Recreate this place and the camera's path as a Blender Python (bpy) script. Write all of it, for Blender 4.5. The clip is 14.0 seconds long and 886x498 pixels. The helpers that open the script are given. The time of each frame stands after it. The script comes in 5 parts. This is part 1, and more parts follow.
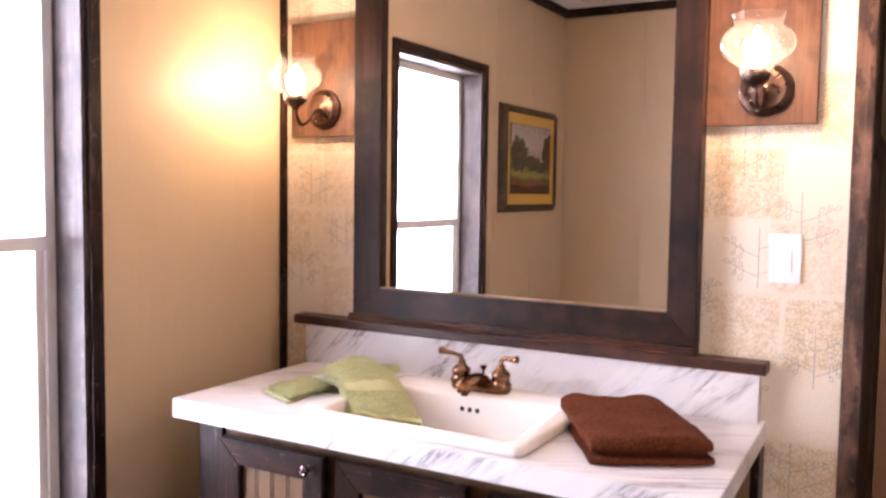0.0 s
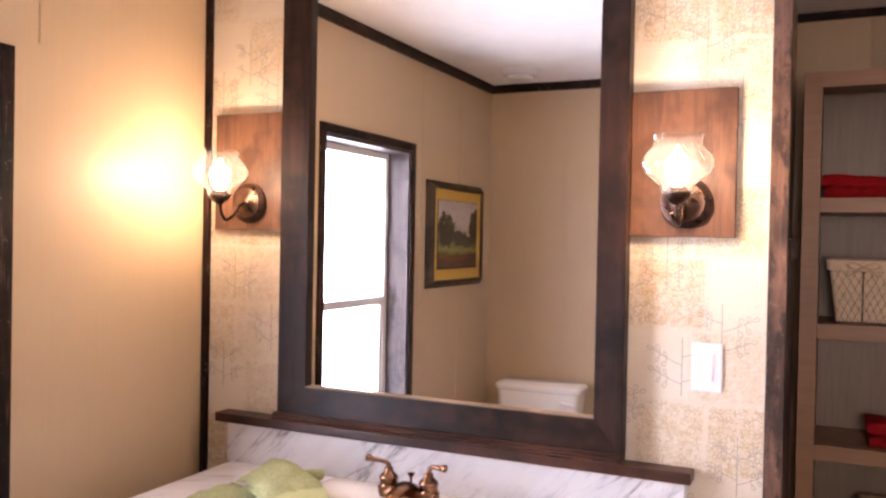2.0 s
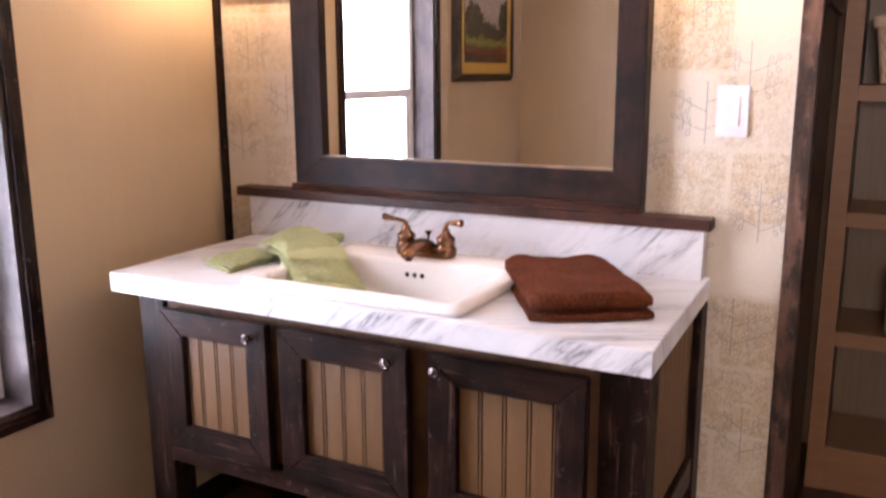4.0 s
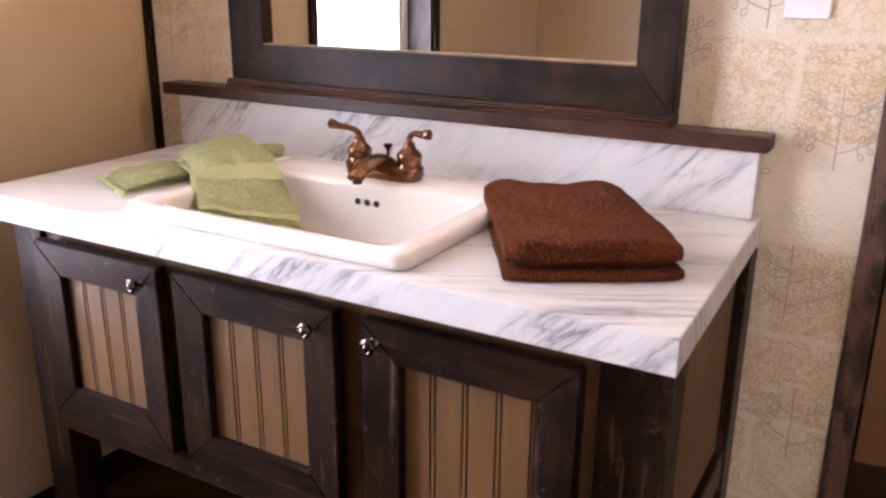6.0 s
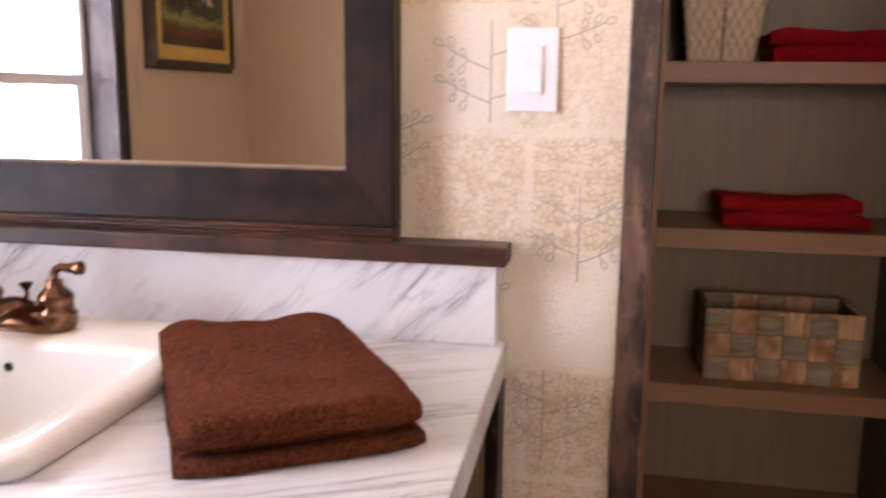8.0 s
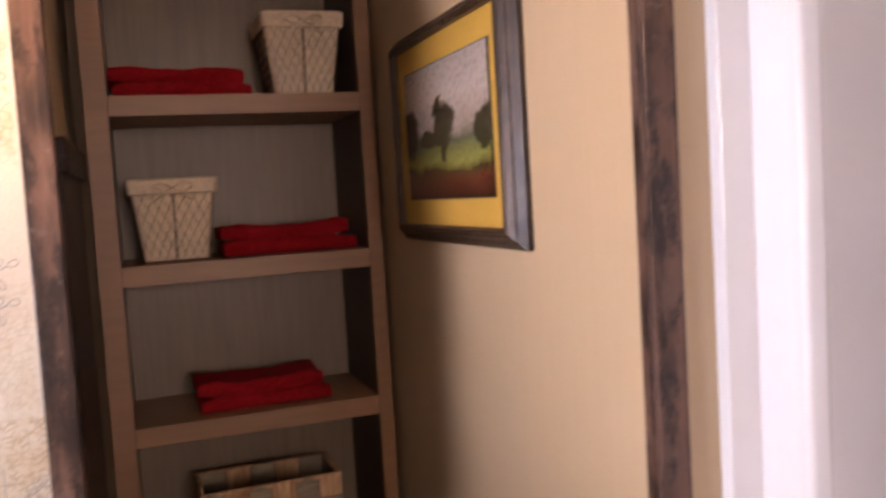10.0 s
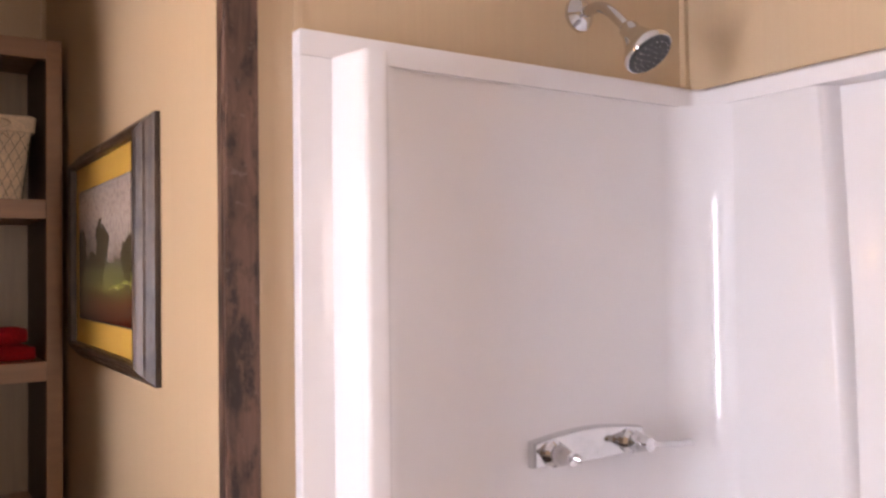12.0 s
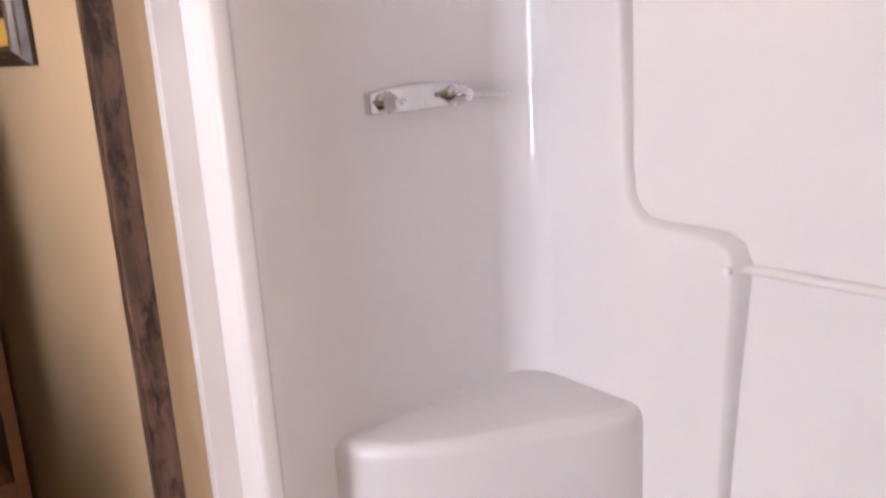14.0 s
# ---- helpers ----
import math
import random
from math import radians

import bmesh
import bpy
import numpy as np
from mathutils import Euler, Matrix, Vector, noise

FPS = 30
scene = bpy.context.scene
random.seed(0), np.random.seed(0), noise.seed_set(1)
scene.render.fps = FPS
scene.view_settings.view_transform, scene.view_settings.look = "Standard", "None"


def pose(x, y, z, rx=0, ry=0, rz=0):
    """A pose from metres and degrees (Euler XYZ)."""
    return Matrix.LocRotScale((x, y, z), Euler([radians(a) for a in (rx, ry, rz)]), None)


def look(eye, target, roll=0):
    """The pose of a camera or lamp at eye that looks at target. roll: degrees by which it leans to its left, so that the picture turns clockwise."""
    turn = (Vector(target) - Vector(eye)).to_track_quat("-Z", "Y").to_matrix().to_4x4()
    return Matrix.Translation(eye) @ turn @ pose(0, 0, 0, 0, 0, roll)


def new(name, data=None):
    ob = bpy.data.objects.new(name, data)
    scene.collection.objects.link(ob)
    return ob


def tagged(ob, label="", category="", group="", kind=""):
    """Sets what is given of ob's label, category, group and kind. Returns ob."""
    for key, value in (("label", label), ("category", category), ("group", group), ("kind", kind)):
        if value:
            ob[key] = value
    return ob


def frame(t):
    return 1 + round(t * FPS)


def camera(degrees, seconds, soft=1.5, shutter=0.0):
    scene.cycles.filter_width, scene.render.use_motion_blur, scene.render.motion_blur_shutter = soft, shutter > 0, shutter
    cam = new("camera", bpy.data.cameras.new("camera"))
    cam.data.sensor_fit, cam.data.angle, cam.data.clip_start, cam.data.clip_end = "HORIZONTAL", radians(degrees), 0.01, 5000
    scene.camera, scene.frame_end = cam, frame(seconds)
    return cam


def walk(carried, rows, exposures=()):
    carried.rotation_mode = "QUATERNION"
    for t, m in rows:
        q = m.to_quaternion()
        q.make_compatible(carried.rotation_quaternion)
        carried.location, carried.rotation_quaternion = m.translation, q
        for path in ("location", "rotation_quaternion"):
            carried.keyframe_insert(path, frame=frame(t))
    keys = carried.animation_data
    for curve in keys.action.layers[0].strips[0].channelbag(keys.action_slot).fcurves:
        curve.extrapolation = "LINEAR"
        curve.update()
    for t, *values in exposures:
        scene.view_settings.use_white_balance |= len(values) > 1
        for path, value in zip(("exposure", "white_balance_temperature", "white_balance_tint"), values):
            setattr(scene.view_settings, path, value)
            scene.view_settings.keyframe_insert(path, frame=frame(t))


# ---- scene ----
cam = camera(55.6, 14.0, soft=2.4, shutter=0.4)
PATH = [
    (0, (0.31, -2.063, 1.395), (-0.682, -0.332, 1.259), 0.8),
    (0.5, (0.304, -2.047, 1.462), (-0.634, -0.282, 1.373), 0.0),
    (1, (0.298, -2.044, 1.522), (-0.596, -0.256, 1.47), -0.2),
    (1.5, (0.293, -2.046, 1.561), (-0.569, -0.242, 1.528), 0.3),
    (2, (0.294, -2.047, 1.544), (-0.546, -0.232, 1.518), 1.1),
    (2.5, (0.292, -2.046, 1.493), (-0.539, -0.228, 1.434), 1.9),
    (3, (0.3, -2.043, 1.447), (-0.543, -0.235, 1.298), 1.8),
    (3.5, (0.317, -2.032, 1.398), (-0.554, -0.252, 1.122), 1.0),
    (4, (0.346, -1.983, 1.339), (-0.567, -0.251, 0.93), -0.3),
    (4.2, (0.346, -1.961, 1.316), (-0.574, -0.245, 0.858), -0.8),
    (6.3, (0.149, -1.426, 1.254), (-0.778, 0.231, 0.626), 0.9),
    (6.5, (0.111, -1.395, 1.268), (-0.766, 0.289, 0.638), 1.3),
    (7, (0.119, -1.29, 1.212), (-0.681, 0.471, 0.704), 2.9),
    (7.5, (0.135, -1.228, 1.215), (-0.489, 0.622, 0.78), 2.7),
    (8, (0.148, -1.183, 1.217), (-0.238, 0.747, 0.858), 0.6),
    (8.5, (0.177, -1.175, 1.255), (0.053, 0.796, 0.939), -1.9),
    (9, (0.212, -1.174, 1.31), (0.371, 0.8, 1.031), -3.7),
    (9.2, (0.226, -1.18, 1.327), (0.503, 0.785, 1.074), -3.9),
    (11.3, (0.455, -1.353, 1.566), (1.497, 0.353, 1.611), -1.0),
    (11.5, (0.479, -1.366, 1.554), (1.546, 0.324, 1.615), -0.7),
    (12, (0.528, -1.409, 1.516), (1.629, 0.26, 1.56), -0.7),
    (12.5, (0.559, -1.469, 1.466), (1.664, 0.198, 1.426), -1.7),
    (13, (0.547, -1.53, 1.413), (1.681, 0.108, 1.238), -2.5),
    (13.5, (0.49, -1.608, 1.386), (1.688, -0.046, 1.031), -2.9),
    (14, (0.479, -1.711, 1.337), (1.68, -0.188, 0.845), -3.4),
]
EXPOSURES = [(0.0, 0.36, 6150, 28), (4.2, 0.22, 6000, 25), (6.3, 0.14, 6150, 23), (7.5, 0.14, 6180, 23), (8.5, 0.07, 6200, 24), (9.0, -0.06, 6150, 28), (11.5, 0.07, 6420, 24), (14.0, -0.03, 6340, 19)]
walk(cam, [(t, look(eye, target, roll)) for t, eye, target, roll in PATH], EXPOSURES)

# ---- light ----
world = bpy.data.worlds.new("world")
scene.world = world
world.use_nodes = True
wn = world.node_tree
sky = wn.nodes.new("ShaderNodeTexSky")
sky.sky_type, sky.sun_disc = "NISHITA", False
sky.sun_elevation, sky.sun_rotation = radians(63), radians(117)
wn.links.new(sky.outputs[0], wn.nodes["Background"].inputs[0])
wn.nodes["Background"].inputs[1].default_value = 0.15

sun_data = bpy.data.lights.new("sun", "SUN")
sun_data.energy, sun_data.angle, sun_data.color = 4.0, radians(2), (1, 0.96, 0.9)
sun = new("sun", sun_data)
sun.matrix_world = look((4, -2, 9), (0, 0, 0))


def window_or_fill_light(at, toward, w, h, watts, colour, spread=180):
    """Area lamp: sky light at the window opening, or added fill through the doorway."""
    d = bpy.data.lights.new("window_or_fill_light", "AREA")
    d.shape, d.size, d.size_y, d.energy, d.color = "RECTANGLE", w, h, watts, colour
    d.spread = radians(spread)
    ob = new("window_or_fill_light", d)
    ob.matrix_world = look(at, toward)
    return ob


def bulb_light(at, watts):
    d = bpy.data.lights.new("bulb_light", "POINT")
    d.energy, d.color, d.shadow_soft_size = watts, (1.0, 0.67, 0.38), 0.03
    ob = new("bulb_light", d)
    ob.location = at
    return ob


WX, WALL_T = -1.465, 0.16          # window wall, its thickness
CEIL = 2.405
window_or_fill_light((WX - 0.56, -1.00, 1.16), (WX - 0.56 + 3, -1.00, 1.16 + 0.30), 3.3, 2.15, 340, (0.92, 0.95, 1.0), 155)
window_or_fill_light((0.78, -4.55, 1.6), (0.70, 0, 1.3), 1.1, 1.0, 60, (1.0, 0.82, 0.64))      # added fill from an assumed next room out of view, through the doorway
SCONCES = ((-1.278, 1.637), (-0.017, 1.637))
REACH = 0.158                        # how far the lamp's cup stands off the wall
for sx, sz in SCONCES:
    bulb_light((sx, -REACH, sz + 0.075), 5.8)


# ---- materials ----
def nodes_of(name):
    m = bpy.data.materials.new(name)
    m.use_nodes = True
    nt = m.node_tree
    return m, nt, nt.nodes["Principled BSDF"]


def link(nt, a, b):
    nt.links.new(a, b)


def coords(nt, scale=(1, 1, 1), rot=(0, 0, 0)):
    tc, mp = nt.nodes.new("ShaderNodeTexCoord"), nt.nodes.new("ShaderNodeMapping")
    mp.inputs["Scale"].default_value = scale
    mp.inputs["Rotation"].default_value = [radians(a) for a in rot]
    link(nt, tc.outputs["Object"], mp.inputs["Vector"])
    return mp.outputs[0]


def slanted(nt, k_along, k_cross):
    """Two coordinates that make slanting streaks on the top and the upright faces alike."""
    tc, out = nt.nodes.new("ShaderNodeTexCoord"), nt.nodes.new("ShaderNodeCombineXYZ")
    for i, (axis, k) in enumerate((((0.72, 0.30, 0.70), k_along), ((-0.66, 1.25, 0.72), k_cross))):
        dot = nt.nodes.new("ShaderNodeVectorMath")
        dot.operation = "DOT_PRODUCT"
        dot.inputs[1].default_value = Vector(axis) * k
        link(nt, tc.outputs["Object"], dot.inputs[0])
        link(nt, dot.outputs["Value"], out.inputs[i])
    return out.outputs[0]


def noise_tex(nt, vec, scale, detail=4, rough=0.55, dist=0.0):
    n = nt.nodes.new("ShaderNodeTexNoise")
    n.inputs["Scale"].default_value, n.inputs["Detail"].default_value = scale, detail
    n.inputs["Roughness"].default_value, n.inputs["Distortion"].default_value = rough, dist
    if vec is not None:
        link(nt, vec, n.inputs["Vector"])
    return n.outputs["Fac"]


def noise_colour(nt, vec, scale):
    n = nt.nodes.new("ShaderNodeTexNoise")
    n.inputs["Scale"].default_value, n.inputs["Detail"].default_value = scale, 2
    link(nt, vec, n.inputs["Vector"])
    return n.outputs["Color"]


def ramp(nt, fac, stops):
    r = nt.nodes.new("ShaderNodeValToRGB")
    el = r.color_ramp.elements
    while len(el) < len(stops):
        el.new(0.5)
    for e, (p, c) in zip(el, stops):
        e.position, e.color = p, (*c, 1) if len(c) == 3 else c
    link(nt, fac, r.inputs[0])
    return r.outputs[0]


def mixc(nt, fac, a, b, mode="MIX"):
    m = nt.nodes.new("ShaderNodeMix")
    m.data_type, m.blend_type = "RGBA", mode
    for sock, v in ((m.inputs[0], fac), (m.inputs[6], a), (m.inputs[7], b)):
        if isinstance(v, (int, float)):
            sock.default_value = v
        elif isinstance(v, tuple):
            sock.default_value = (*v, 1)
        else:
            link(nt, v, sock)
    return m.outputs[2]


def maths(nt, op, a, b=0.0):
    m = nt.nodes.new("ShaderNodeMath")
    m.operation = op
    for sock, v in ((m.inputs[0], a), (m.inputs[1], b)):
        if isinstance(v, (int, float)):
            sock.default_value = v
        else:
            link(nt, v, sock)
    return m.outputs[0]


def bump(nt, bsdf, height, strength=0.2, dist=0.002):
    b = nt.nodes.new("ShaderNodeBump")
    b.inputs["Strength"].default_value, b.inputs["Distance"].default_value = strength, dist
    link(nt, height, b.inputs["Height"])
    link(nt, b.outputs[0], bsdf.inputs["Normal"])


def shade(c, k):
    return tuple(min(1, v * k) for v in c)


def plain(name, col, rough=0.5, metal=0.0, vary=0.12, scale=8, fine=120, bumpy=0.1, stretch=(1, 1, 1), coat=0.0):
    """A surface of one colour with blotches, fine grain and relief."""
    m, nt, b = nodes_of(name)
    v = coords(nt, stretch)
    big, small = noise_tex(nt, v, scale, 3), noise_tex(nt, v, fine, 3)
    c = ramp(nt, big, [(0.3, shade(col, 1 - vary)), (0.7, shade(col, 1 + vary))])
    c = mixc(nt, maths(nt, "MULTIPLY", small, 0.35), c, shade(col, 1 - 2 * vary))
    link(nt, c, b.inputs["Base Color"])
    link(nt, ramp(nt, small, [(0.3, (rough * 0.85,) * 3), (0.7, (min(1, rough * 1.15),) * 3)]), b.inputs["Roughness"])
    b.inputs["Metallic"].default_value = metal
    b.inputs["Coat Weight"].default_value = coat
    if bumpy:
        bump(nt, b, small, bumpy, 0.002)
    return m


def wood(name, dark, light, axis="z", rough=0.42, scale=1.0, knots=True, wear=0.0, spec=0.32, relief=0.25, rough_knots=0.0):
    """Stained boards with long grain along an axis, knots and some worn spots."""
    m, nt, b = nodes_of(name)
    s = {"x": (1.2, 16, 16), "y": (16, 1.2, 16), "z": (16, 16, 1.2)}[axis]
    v = coords(nt, tuple(scale * k for k in s))
    v2 = coords(nt, tuple(scale * k * 5 for k in s))
    blot = noise_tex(nt, coords(nt, (1, 1, 1)), 9, 3, 0.6)
    grain = noise_tex(nt, v, 2.2, 6, 0.62, 1.2 if knots else 0.3)
    fine = noise_tex(nt, v2, 3.0, 4, 0.6)
    c = ramp(nt, grain, [(0.28, dark), (0.52, tuple((a + q) / 2 for a, q in zip(dark, light))), (0.75, light)])
    c = mixc(nt, ramp(nt, blot, [(0.45, (0, 0, 0)), (0.62, (0.3,) * 3 if rough_knots > 0.5 else (0.8,) * 3)]), c, shade(dark, 0.75))
    c = mixc(nt, maths(nt, "MULTIPLY", fine, 0.45), c, shade(dark, 0.55))
    if rough_knots:
        cell = nt.nodes.new("ShaderNodeTexVoronoi")
        cell.inputs["Scale"].default_value = 1.0
        ks = {"x": (7, 24, 24), "y": (24, 7, 24), "z": (20, 20, 9)}[axis]
        warp = mixc(nt, 0.22, coords(nt, ks), noise_colour(nt, coords(nt, ks), 1.6))
        link(nt, warp, cell.inputs["Vector"])
        c = mixc(nt, ramp(nt, cell.outputs["Distance"], [(0.10, (rough_knots,) * 3), (0.26, (rough_knots * 0.55,) * 3), (0.36, (0, 0, 0))]), c, shade(dark, 0.7))
        bands = noise_tex(nt, coords(nt, {"x": (30, 6, 6), "y": (6, 30, 6), "z": (34, 34, 15)}[axis]), 1.0, 4, 0.7)
        c = mixc(nt, ramp(nt, bands, [(0.49, (0, 0, 0)), (0.62, (rough_knots,) * 3)]), c, shade(dark, 0.9))
    if wear:
        w = noise_tex(nt, coords(nt, (1, 1, 1)), 38, 4, 0.7)
        c = mixc(nt, ramp(nt, w, [(0.62, (0, 0, 0)), (0.72, (wear, wear, wear))]), c, (0.45, 0.38, 0.34))
    if wear and rough_knots:
        rub = noise_tex(nt, v, 5.5, 3, 0.6)
        c = mixc(nt, ramp(nt, rub, [(0.60, (0, 0, 0)), (0.70, (wear * 1.6,) * 3)]), c, (0.20, 0.115, 0.085))
    link(nt, c, b.inputs["Base Color"])
    link(nt, ramp(nt, fine, [(0.3, (rough - 0.1,) * 3), (0.8, (rough + 0.15,) * 3)]), b.inputs["Roughness"])
    b.inputs["Specular IOR Level"].default_value = spec
    bump(nt, b, fine, relief, 0.0012)
    return m


def cloth(name, col, fine=330, bumpy=1.0, deep=0.35):
    m, nt, b = nodes_of(name)
    v = coords(nt)
    loops = noise_tex(nt, v, fine, 3, 0.7)
    mid = noise_tex(nt, v, 75, 4, 0.75)
    big = noise_tex(nt, v, 14, 2)
    c = ramp(nt, loops, [(0.3, shade(col, deep)), (0.62, shade(col, 1.3))])
    c = mixc(nt, ramp(nt, mid, [(0.38, (0, 0, 0)), (0.66, (0.6,) * 3)]), c, shade(col, (1 + deep) / 2.6))
    c = mixc(nt, ramp(nt, big, [(0.4, (0, 0, 0)), (0.7, (0.3,) * 3)]), c, shade(col, 1.3))
    link(nt, c, b.inputs["Base Color"])
    b.inputs["Roughness"].default_value = 0.95
    b.inputs["Specular IOR Level"].default_value = 0.12
    bump(nt, b, maths(nt, "ADD", loops, maths(nt, "MULTIPLY", mid, 1.8)), bumpy, 0.009)
    return m


def metal(name, col, rough, vary=0.25):
    m, nt, b = nodes_of(name)
    n = noise_tex(nt, coords(nt), 60, 4)
    link(nt, ramp(nt, n, [(0.3, shade(col, 1 - vary)), (0.7, shade(col, 1 + vary))]), b.inputs["Base Color"])
    b.inputs["Metallic"].default_value = 1.0
    link(nt, ramp(nt, n, [(0.3, (rough,) * 3), (0.75, (rough * 1.7,) * 3)]), b.inputs["Roughness"])
    return m


def glossy_white(name, col, rough, wave=0.0):
    m, nt, b = nodes_of(name)
    n = noise_tex(nt, coords(nt), 3.5, 3)
    link(nt, ramp(nt, n, [(0.3, shade(col, 0.97)), (0.7, col)]), b.inputs["Base Color"])
    sm = noise_tex(nt, coords(nt), 55, 2)
    link(nt, ramp(nt, sm, [(0.3, (rough * 0.8,) * 3), (0.7, (rough * 1.3,) * 3)]), b.inputs["Roughness"])
    if wave:
        bump(nt, b, n, wave, 0.02)
    return m


def wall_panel(name, col):
    """Vinyl-faced wallboard with a faint woven, vertically streaked print."""
    m, nt, b = nodes_of(name)
    st = noise_tex(nt, coords(nt, (1, 1, 0.02)), 160, 3)
    weave = noise_tex(nt, coords(nt, (1, 1, 0.35)), 420, 2)
    big = noise_tex(nt, coords(nt), 2.5, 2)
    c = ramp(nt, st, [(0.3, shade(col, 0.975)), (0.7, shade(col, 1.02))])
    c = mixc(nt, maths(nt, "MULTIPLY", weave, 0.25), c, shade(col, 0.86))
    c = mixc(nt, ramp(nt, big, [(0.35, (0, 0, 0)), (0.7, (0.2,) * 3)]), c, shade(col, 0.9))
    link(nt, c, b.inputs["Base Color"])
    b.inputs["Roughness"].default_value = 0.48
    bump(nt, b, weave, 0.12, 0.001)
    return m


def wallpaper_mat():
    """Cream paper printed with patches of fine ochre squiggles."""
    m, nt, b = nodes_of("wallpaper")
    v = coords(nt, (1, 1, 1), (90, 0, 0))
    shift = nt.nodes.new("ShaderNodeVectorMath")
    shift.inputs[1].default_value = (11.316, 5.410, 0)
    link(nt, v, shift.inputs[0])
    br = nt.nodes.new("ShaderNodeTexBrick")
    br.offset, br.squash = 0.22, 1.0
    br.inputs["Scale"].default_value = 1.0
    br.inputs["Brick Width"].default_value, br.inputs["Row Height"].default_value = 0.167, 0.170
    br.inputs["Mortar Size"].default_value = 0.011
    br.inputs["Mortar"].default_value = (0.26, 0.26, 0.26, 1)
    br.inputs["Mortar Smooth"].default_value = 0.6
    br.inputs["Color1"].default_value, br.inputs["Color2"].default_value = (0, 0, 0, 1), (1, 1, 1, 1)
    wobble, sway = nt.nodes.new("ShaderNodeVectorMath"), nt.nodes.new("ShaderNodeVectorMath")
    wobble.operation = "MULTIPLY"
    wobble.inputs[1].default_value = (0.016, 0.016, 0)
    link(nt, noise_colour(nt, v, 14), wobble.inputs[0])
    link(nt, shift.outputs[0], sway.inputs[0])
    link(nt, wobble.outputs[0], sway.inputs[1])
    link(nt, sway.outputs[0], br.inputs["Vector"])
    patch = ramp(nt, br.outputs["Color"], [(0.25, (0.06,) * 3), (0.28, (0.62,) * 3), (0.60, (0.68,) * 3), (0.64, (1, 1, 1))])
    cells = nt.nodes.new("ShaderNodeTexVoronoi")
    cells.feature = "DISTANCE_TO_EDGE"
    cells.inputs["Scale"].default_value = 105.0
    link(nt, mixc(nt, 0.012, v, noise_colour(nt, v, 60)), cells.inputs["Vector"])
    gap = noise_tex(nt, v, 70, 2)
    lines = maths(nt, "MULTIPLY", ramp(nt, cells.outputs["Distance"], [(0.06, (1, 1, 1)), (0.15, (0, 0, 0))]), ramp(nt, gap, [(0.40, (0.05,) * 3), (0.52, (1, 1, 1))]))
    soft = noise_tex(nt, v, 24, 4, 0.65)
    base = ramp(nt, noise_tex(nt, v, 260, 2), [(0.3, (0.65, 0.57, 0.455)), (0.7, (0.725, 0.645, 0.525))])
    stain = ramp(nt, soft, [(0.42, (0.12,) * 3), (0.70, (0.85,) * 3)])
    tint = mixc(nt, maths(nt, "MULTIPLY", patch, stain), base, (0.55, 0.395, 0.21))
    c = mixc(nt, maths(nt, "MULTIPLY", lines, maths(nt, "MULTIPLY", patch, 0.66)), tint, (0.42, 0.30, 0.155))
    link(nt, c, b.inputs["Base Color"])
    b.inputs["Roughness"].default_value = 0.6
    bump(nt, b, lines, 0.45, 0.001)
    return m


def marble_mat():
    """White laminate with slanting grey veins."""
    m, nt, b = nodes_of("marble_laminate")
    v = slanted(nt, 0.50, 3.1)
    n1 = noise_tex(nt, v, 5.0, 5, 0.55, 0.35)
    n2 = noise_tex(nt, v, 12.0, 4, 0.55, 0.3)
    mask = noise_tex(nt, slanted(nt, 0.9, 1.6), 4.2, 3)
    a = ramp(nt, maths(nt, "ABSOLUTE", maths(nt, "SUBTRACT", n1, 0.5)), [(0.0, (1, 1, 1)), (0.014, (0.4,) * 3), (0.07, (0, 0, 0))])
    d = ramp(nt, maths(nt, "ABSOLUTE", maths(nt, "SUBTRACT", n2, 0.52)), [(0.0, (0.8,) * 3), (0.035, (0, 0, 0))])
    mk = ramp(nt, mask, [(0.45, (0.05,) * 3), (0.63, (1, 1, 1))])
    veins = maths(nt, "MULTIPLY", maths(nt, "ADD", a, maths(nt, "MULTIPLY", d, 0.45)), mk)
    base = ramp(nt, n1, [(0.3, (0.76, 0.745, 0.745)), (0.7, (0.68, 0.675, 0.69))])
    c = mixc(nt, maths(nt, "MINIMUM", veins, 0.85), base, (0.19, 0.18, 0.205))
    link(nt, c, b.inputs["Base Color"])
    b.inputs["Roughness"].default_value = 0.3
    return m


